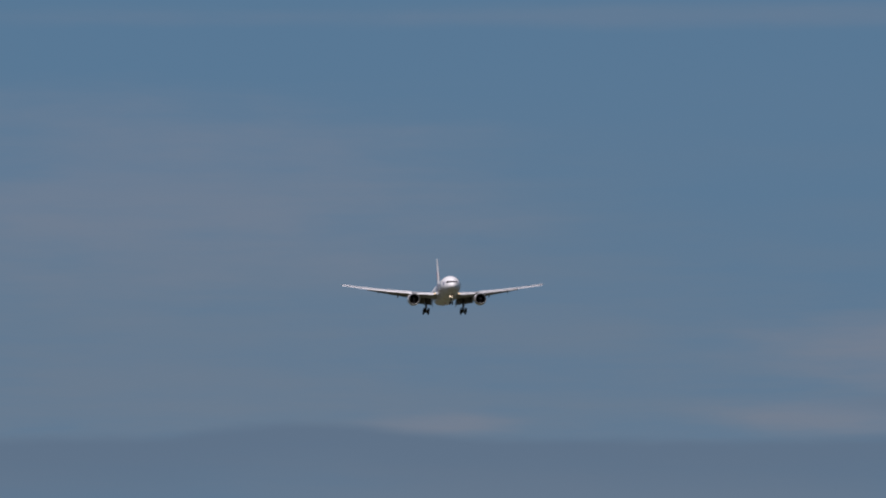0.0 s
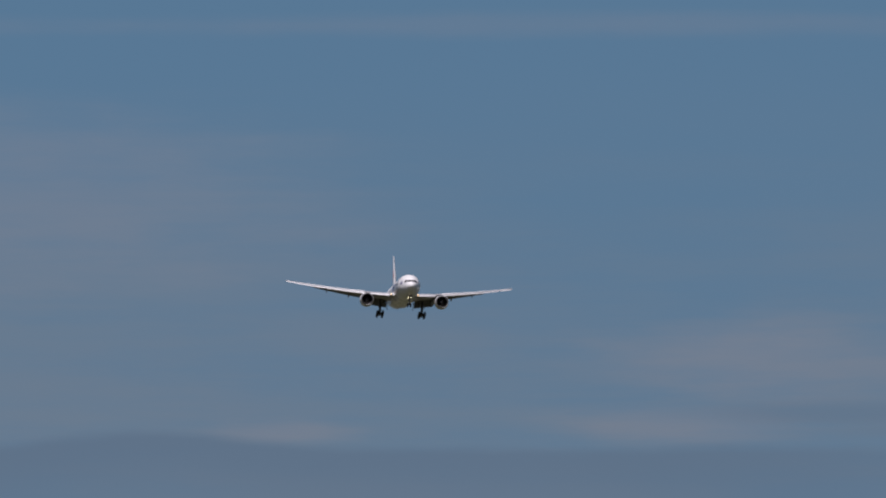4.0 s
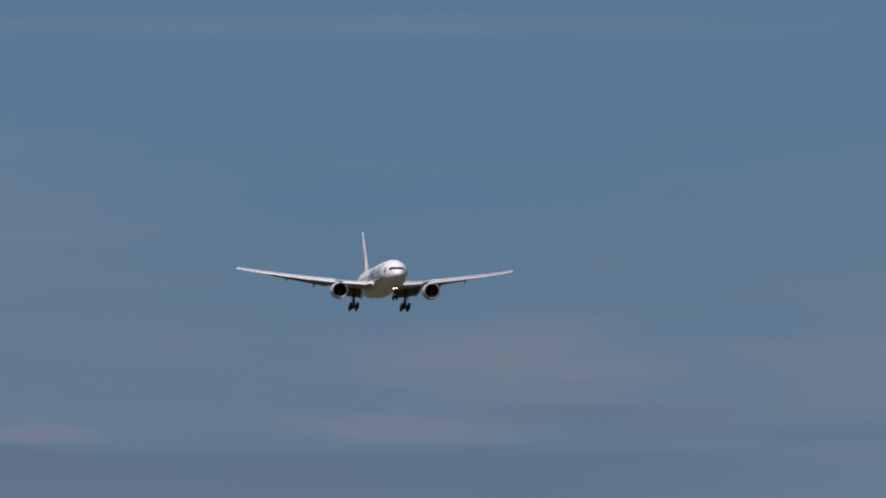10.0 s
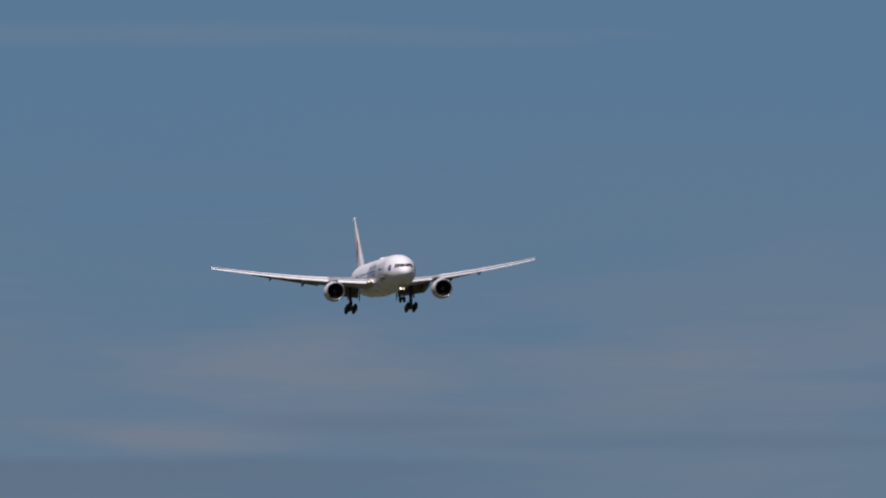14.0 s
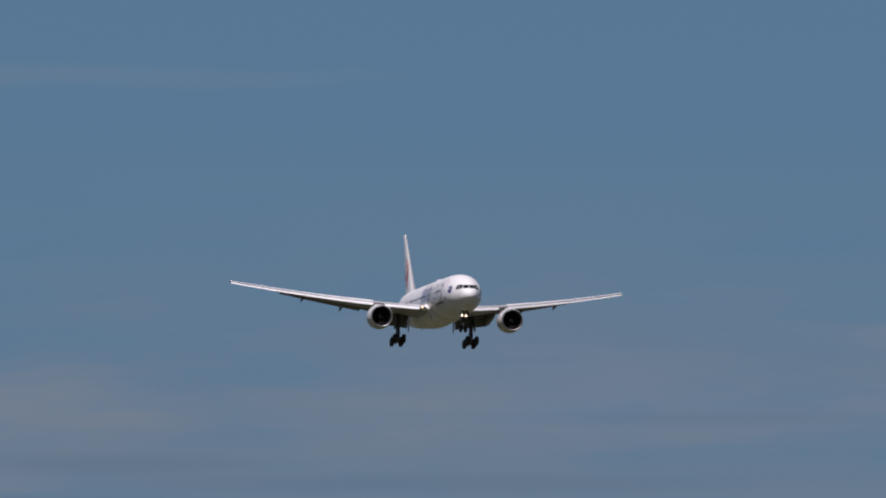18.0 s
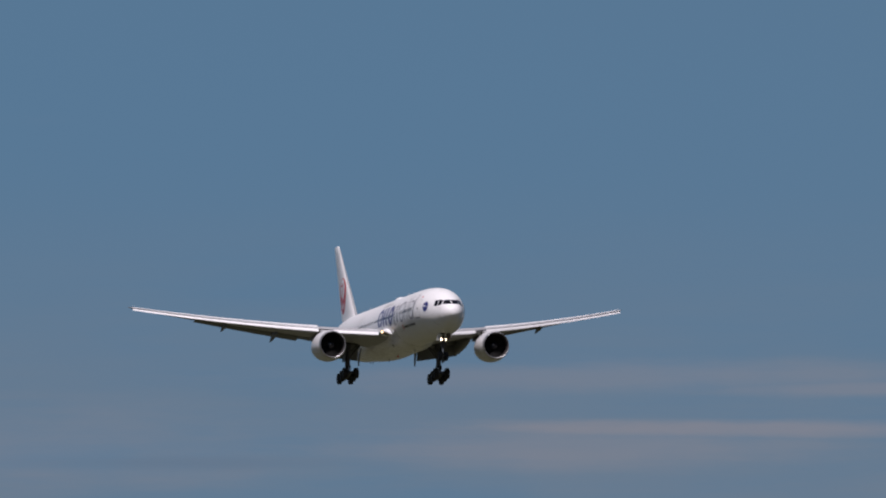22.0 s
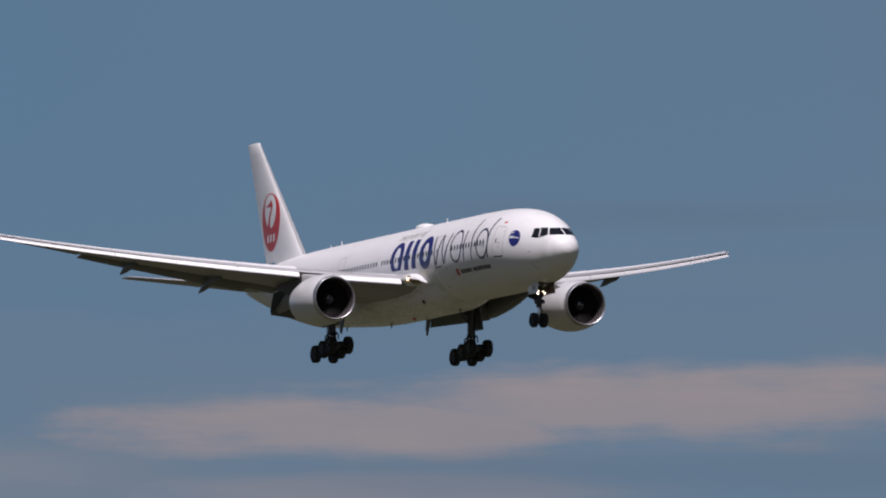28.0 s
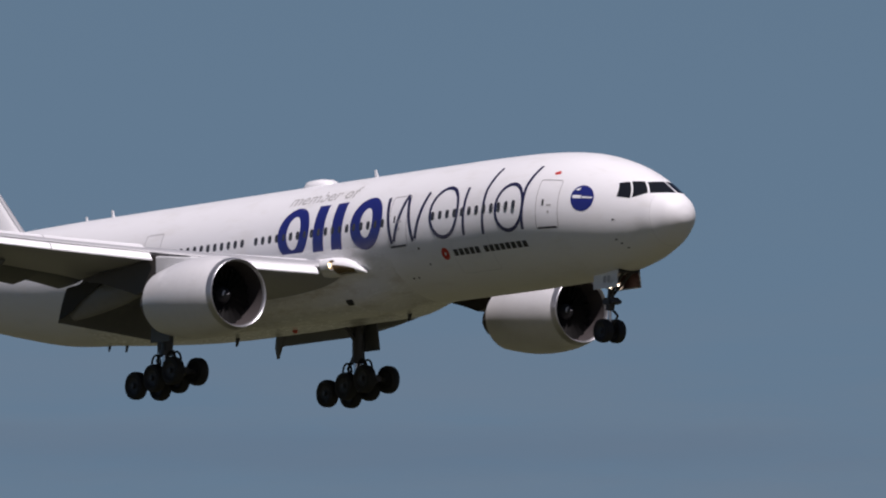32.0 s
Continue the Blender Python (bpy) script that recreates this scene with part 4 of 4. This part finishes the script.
def build_main_gear(plane, side):
    s, y, z = 31.58, 5.63 * side, -5.75
    gear = mesh_part("main_landing_gear", *join(tube(at(s - 0.25, y, -1.7), at(s - 0.05, y, -4.55), 0.33, 0.28, 18), tube(at(s - 0.08, y, -4.4), at(s - 0.05, y, -4.65), 0.35, 0.35, 18)), STRUT, plane, "lowered six-wheel main landing gear")
    mesh_part("oleo", *tube(at(s - 0.05, y, -4.6), at(s, y, z + 0.1), 0.21, 0.21, 16), CHROME, gear, "bright oleo piston")
    tilt = radians(9.5)
    along = lambda d, up=0.0: at(s - d * math.cos(tilt), y, z + d * math.sin(tilt) + up)
    mesh_part("bogie_beam", *join(tube(along(1.65), along(-1.65), 0.17, 0.17, 14), tube(at(s, y - 0.3, z), at(s, y + 0.3, z), 0.24, 0.24, 14)), STRUT, gear)
    for d in (-1.48, 0.0, 1.48):
        p = along(d)
        mesh_part("axle", *tube((p[0], p[1] - 0.95, p[2]), (p[0], p[1] + 0.95, p[2]), 0.10, 0.10, 12), STRUT, gear)
        for k in (-1, 1):
            wheel(gear, (p[0], p[1] + k * 0.70, p[2]), 0.66, 0.50)
    pieces("drag_brace", [tube(at(s - 1.35, y - side * 0.2, -1.7), at(s - 0.30, y, -3.35), 0.10, 0.10, 10), tube(at(s + 1.1, y - side * 0.2, -1.7), at(s + 0.15, y, -3.2), 0.09, 0.09, 10)], STRUT, gear)
    pieces("side_brace", [tube(at(s - 0.1, y - side * 1.5, -2.0), at(s - 0.12, y - side * 0.1, -3.7), 0.10, 0.10, 10), tube(at(s + 0.5, y - side * 1.3, -2.0), at(s + 0.1, y, -3.1), 0.07, 0.07, 10)], STRUT, gear)
    pieces("torque_link", [tube(at(s + 0.25, y, -4.3), at(s + 0.75, y, -4.85), 0.09, 0.06, 10), tube(at(s + 0.75, y, -4.85), at(s + 0.25, y, -5.45), 0.06, 0.09, 10),
                                   tube(at(s - 0.25, y, -4.4), at(s - 0.7, y, -4.75), 0.07, 0.05, 10), tube(at(s - 0.7, y, -4.75), at(s - 0.9, y, -5.3), 0.05, 0.07, 10)], STRUT, gear)
    for d, up in ((0.62, 0.62), (-0.62, 0.52)):
        for w in (-0.16, 0.16):
            arc = [at(s - d * 0.95 - 0.34 * math.cos(a) * (1 if d > 0 else -1), y + w, z + up + 0.22 + 0.40 * math.sin(a)) for a in [math.pi * (-0.1 + 1.25 * k / 9) for k in range(10)]]
            pieces("brake_hose", [join(*[tube(arc[k], arc[k + 1], 0.05, 0.05, 8) for k in range(9)])], TYRE, gear)
        pieces("bracket", [box(at(s - d * 0.85, y, z + up * 0.75), (0.26, 0.5, 0.34), None, 0.05)], STRUT, gear)
    pieces("hydraulic_line", [tube(at(s + d, y + side * 0.22, -2.4), at(s + d * 1.5, y + side * 0.24, -5.2), 0.025, 0.025, 6) for d in (-0.18, 0.12, 0.25)], TYRE, gear)
    mesh_part("gear_door", *box(at(s - 0.3, y + side * 0.46, -3.15), (1.5, 0.08, 1.85), Matrix.Rotation(radians(6 * side), 4, "X"), 0.02), SHADED_GREY, gear, "dark grey gear door on the strut")
    mesh_part("wheel_well", *box(at(s - 0.2, y * 0.86, -1.72), (2.2, 2.4, 0.5), None, 0.1), SHADE_BLACK, gear)
    return gear


def build_nose_gear(plane):
    s, z = 5.62, -5.38
    gear = mesh_part("nose_landing_gear", *join(tube(at(s - 0.35, 0, -2.6), at(s - 0.05, 0, -4.35), 0.17, 0.15, 16), tube(at(s - 0.1, 0, -4.2), at(s - 0.05, 0, -4.45), 0.2, 0.2, 16)), STRUT, plane, "lowered twin-wheel nose landing gear with lamps")
    mesh_part("oleo", *tube(at(s - 0.05, 0, -4.4), at(s, 0, z), 0.095, 0.095, 14), CHROME, gear)
    mesh_part("axle", *tube(at(s, -0.5, z), at(s, 0.5, z), 0.09, 0.09, 12), STRUT, gear)
    for k in (-1, 1):
        wheel(gear, at(s, 0.37 * k, z), 0.54, 0.42)
        turn = Matrix.Rotation(radians(6 * k), 4, "X")
        d = mesh_part("gear_door", *box(at(5.0, 0.66 * k, -3.14), (1.7, 0.05, 0.78), turn, 0.02), FAIRING_PAINT, gear, "white nose gear door with a dark inner face")
        mesh_part("door_lining", *box(at(5.0, 0.62 * k, -3.14), (1.6, 0.03, 0.70), turn, 0.01), BAY_RED, d)
        if k < 0:
            for w in range(2):
                mesh_part("number_bar", *box(at(5.05 - 0.28 * w, 0.692 * k, -3.12), (0.20, 0.012, 0.30), turn), GREY_DECAL, d)
        lamp = mesh_part("lamp_housing", *spun([(-0.34, 0.05), (-0.28, 0.13), (0.0, 0.17), (0.0, 0.15), (-0.2, 0.14)], at(5.1, 0.25 * k, -3.40), "x", 18), STRUT, gear)
        mesh_part("lamp_lens", *spun([(-0.2, 0.14), (-0.17, 0.11), (-0.16, 0.0)], at(5.1, 0.25 * k, -3.40), "x", 18), LAMP, lamp, "glowing taxi and landing lamp")
    mesh_part("steering_unit", *join(box(at(s - 0.15, 0, -4.05), (0.55, 0.62, 0.32), None, 0.06), tube(at(s - 0.5, -0.25, -4.1), at(s - 0.5, 0.25, -4.1), 0.10, 0.10, 12)), STRUT, gear)
    pieces("drag_brace", [tube(at(s - 1.5, 0.25, -2.75), at(s - 0.2, 0.1, -3.75), 0.07, 0.07, 10), tube(at(s - 1.5, -0.25, -2.75), at(s - 0.2, -0.1, -3.75), 0.07, 0.07, 10)], STRUT, gear)
    pieces("torque_link", [tube(at(s - 0.2, 0, -4.4), at(s - 0.6, 0, -4.75), 0.06, 0.05, 10), tube(at(s - 0.6, 0, -4.75), at(s - 0.15, 0, -5.2), 0.05, 0.06, 10)], STRUT, gear)
    # solid dark block in place of the open bay's inner shade
    mesh_part("gear_bay_shade", *box(at(5.0, 0, -2.75), (1.9, 1.2, 0.22), None, 0.05), SHADE_BLACK, gear)
    return gear


def slab_section(s_lead, chord, thick, place, x0, x1, n=12):
    xs = [x0 + (x1 - x0) * (0.5 - 0.5 * math.cos(math.pi * i / n)) for i in range(n + 1)]
    half = lambda x: chord * 5 * thick * (0.2969 * math.sqrt(max(x, 0)) - 0.1260 * x - 0.3516 * x * x + 0.2843 * x**3 - 0.1036 * x**4)
    pts = [(s_lead + chord * x, half(x)) for x in reversed(xs)] + [(s_lead + chord * x, -half(x)) for x in (xs[1:] if x0 == 0 else xs)]
    return [place(s, h) for s, h in pts]


def build_tail(plane):
    lead = lambda z: 50.9 + (60.15 - 50.9) * (z - 3.2) / (12.6 - 3.2)
    trail = lambda z: 58.95 + (62.55 - 58.95) * (z - 3.2) / (12.6 - 3.2)
    def fin_ring(z, x0, x1, thick=0.108):
        return slab_section(lead(z), trail(z) - lead(z), thick, lambda s, h: at(s, h, z), x0, x1)
    rings = [fin_ring(z, 0, 0.70) for z in spread(1.9, 12.45, 14)] + [slab_section(lead(12.6) + 0.12, trail(12.6) - lead(12.6), 0.05, lambda s, h: at(s, h, 12.6), 0, 0.68)]
    fin = mesh_part("vertical_stabilizer", *loft(rings), WHITE, plane, "tall white tail fin with a red round emblem", sharp=40)
    rings = [fin_ring(z, 0.705, 1.0) for z in spread(3.0, 12.45, 8)] + [slab_section(lead(12.6) + 0.05, trail(12.6) - lead(12.6), 0.05, lambda s, h: at(s, h, 12.6), 0.705, 1.0)]
    mesh_part("rudder", *loft(rings), WHITE, fin, "white rudder")
    mesh_part("leading_edge_strip", *loft([slab_section(lead(z) - 0.03, trail(z) - lead(z), 0.112, lambda s, h: at(s, h, z), 0, 0.016, 6) for z in spread(2.7, 12.4, 6)]), WING_GREY, fin, "grey leading edge strip")
    # emblem: red oval with a pale hollow, on both faces
    def fin_y(s, z):
        x = (s - lead(z)) / (trail(z) - lead(z))
        c = trail(z) - lead(z)
        return c * 5 * 0.108 * (0.2969 * math.sqrt(max(x, 0)) - 0.1260 * x - 0.3516 * x * x + 0.2843 * x**3 - 0.1036 * x**4)
    cs, cz, rs, rz = 57.27, 6.12, 2.12, 2.25
    for side in (-1, 1):
        def decal(name, rows, mat, lift, label=""):
            verts, faces = [], []
            for row in rows:
                for s, z in row:
                    verts.append(at(s, side * (fin_y(s, z) + lift), z))
            k = len(rows[0])
            for i in range(len(rows) - 1):
                for j in range(k - 1):
                    faces.append((i * k + j, i * k + j + 1, (i + 1) * k + j + 1, (i + 1) * k + j))
            return mesh_part(name, verts, faces, mat, fin, label)
        rows = []
        for i in range(41):
            z = cz + rz * math.cos(math.pi * i / 40)
            w = rs * math.sin(math.pi * i / 40) + 1e-4
            rows.append([(cs + w * k / 6, z) for k in range(-6, 7)])
        decal("round_emblem", rows, RED, 0.012, "red round emblem with a white hollow")
        rows = []
        for i in range(31):
            z = cz + 0.85 + 1.32 * math.cos(math.pi * i / 30)
            w = 1.29 * math.sin(math.pi * i / 30) + 1e-4
            rows.append([(cs + w * k / 6, z) for k in range(-6, 7)])
        decal("emblem_hollow", rows, WHITE_DECAL, 0.022)
        neck = [(cs - 0.46, 7.42, 0.16), (cs - 0.36, 7.1, 0.15), (cs - 0.08, 6.78, 0.18), (cs + 0.18, 6.4, 0.21), (cs + 0.33, 6.0, 0.26), (cs + 0.36, 5.7, 0.36), (cs + 0.1, 5.4, 0.95)]
        decal("emblem_stroke", [[(s - w, z), (s + w, z)] for s, z, w in neck], RED, 0.032)
        head = [(cs - 0.55, 7.36, 0.02), (cs - 0.44, 7.50, 0.20), (cs - 0.20, 7.55, 0.24), (cs + 0.10, 7.44, 0.13), (cs + 0.85, 7.36, 0.02)]
        decal("emblem_stroke", [[(s, z - w), (s, z + w)] for s, z, w in head], RED, 0.034)
        for k in range(3):
            s = cs + 0.64 - 0.76 * k
            decal("emblem_bar", [[(s - 0.10, 4.58), (s + 0.30, 4.58)], [(s - 0.24, 5.16), (s + 0.16, 5.16)]], WHITE_DECAL, 0.034)
    for side in (-1, 1):
        stab_lead = lambda y: 53.4 + (60.4 - 53.4) * (y - 1.0) / 9.76
        stab_trail = lambda y: 60.4 + (62.9 - 60.4) * (y - 1.0) / 9.76
        # trimmed with its leading edge down
        ring = lambda y, x0, x1, th=0.075: slab_section(stab_lead(y), stab_trail(y) - stab_lead(y), th, lambda s, h: at(s, y * side, 0.85 + 0.10 * (y - 1.0) + h + 0.025 * (s - 58.0)), x0, x1)
        stab = mesh_part("horizontal_stabilizer", *loft([ring(y, 0, 0.70) for y in spread(0.5, 10.6, 10)] + [ring(10.76, 0.0, 0.70, 0.04)]), WING_GREY, plane, "light grey horizontal tailplane", sharp=40)
        mesh_part("elevator", *loft([ring(y, 0.705, 1.0) for y in spread(1.2, 10.6, 6)]), WING_GREY, stab)


def build_airliner():
    plane = tagged(new("airliner"), "white twin-engine wide-body airliner landing with wheels and flaps down", "aircraft")
    body = build_fuselage(plane)
    build_decals(body)
    for side in (-1, 1):
        build_wing(plane, side)
        build_engine(plane, side)
        build_main_gear(plane, side)
    build_nose_gear(plane)
    build_tail(plane)
    return plane


def build_ground():
    verts, faces, n = [], [], 24
    for i in range(n + 1):
        for j in range(n + 1):
            verts.append((-4800 + 9600 * i / n, -4800 + 9600 * j / n, 0.0))
    for i in range(n):
        for j in range(n):
            faces.append((i * (n + 1) + j, (i + 1) * (n + 1) + j, (i + 1) * (n + 1) + j + 1, i * (n + 1) + j + 1))
    tagged(mesh_part("ground", verts, faces, GRASS, None, smooth=False), "flat airfield of sun-dried grass", "ground", kind="structure")


build_ground()
airliner = build_airliner()


def motions():
    walk(airliner, [(t, pose(x, y, z, bank, -pitch, turn - 90)) for t, x, y, z, bank, pitch, turn in FLIGHT])


motions()
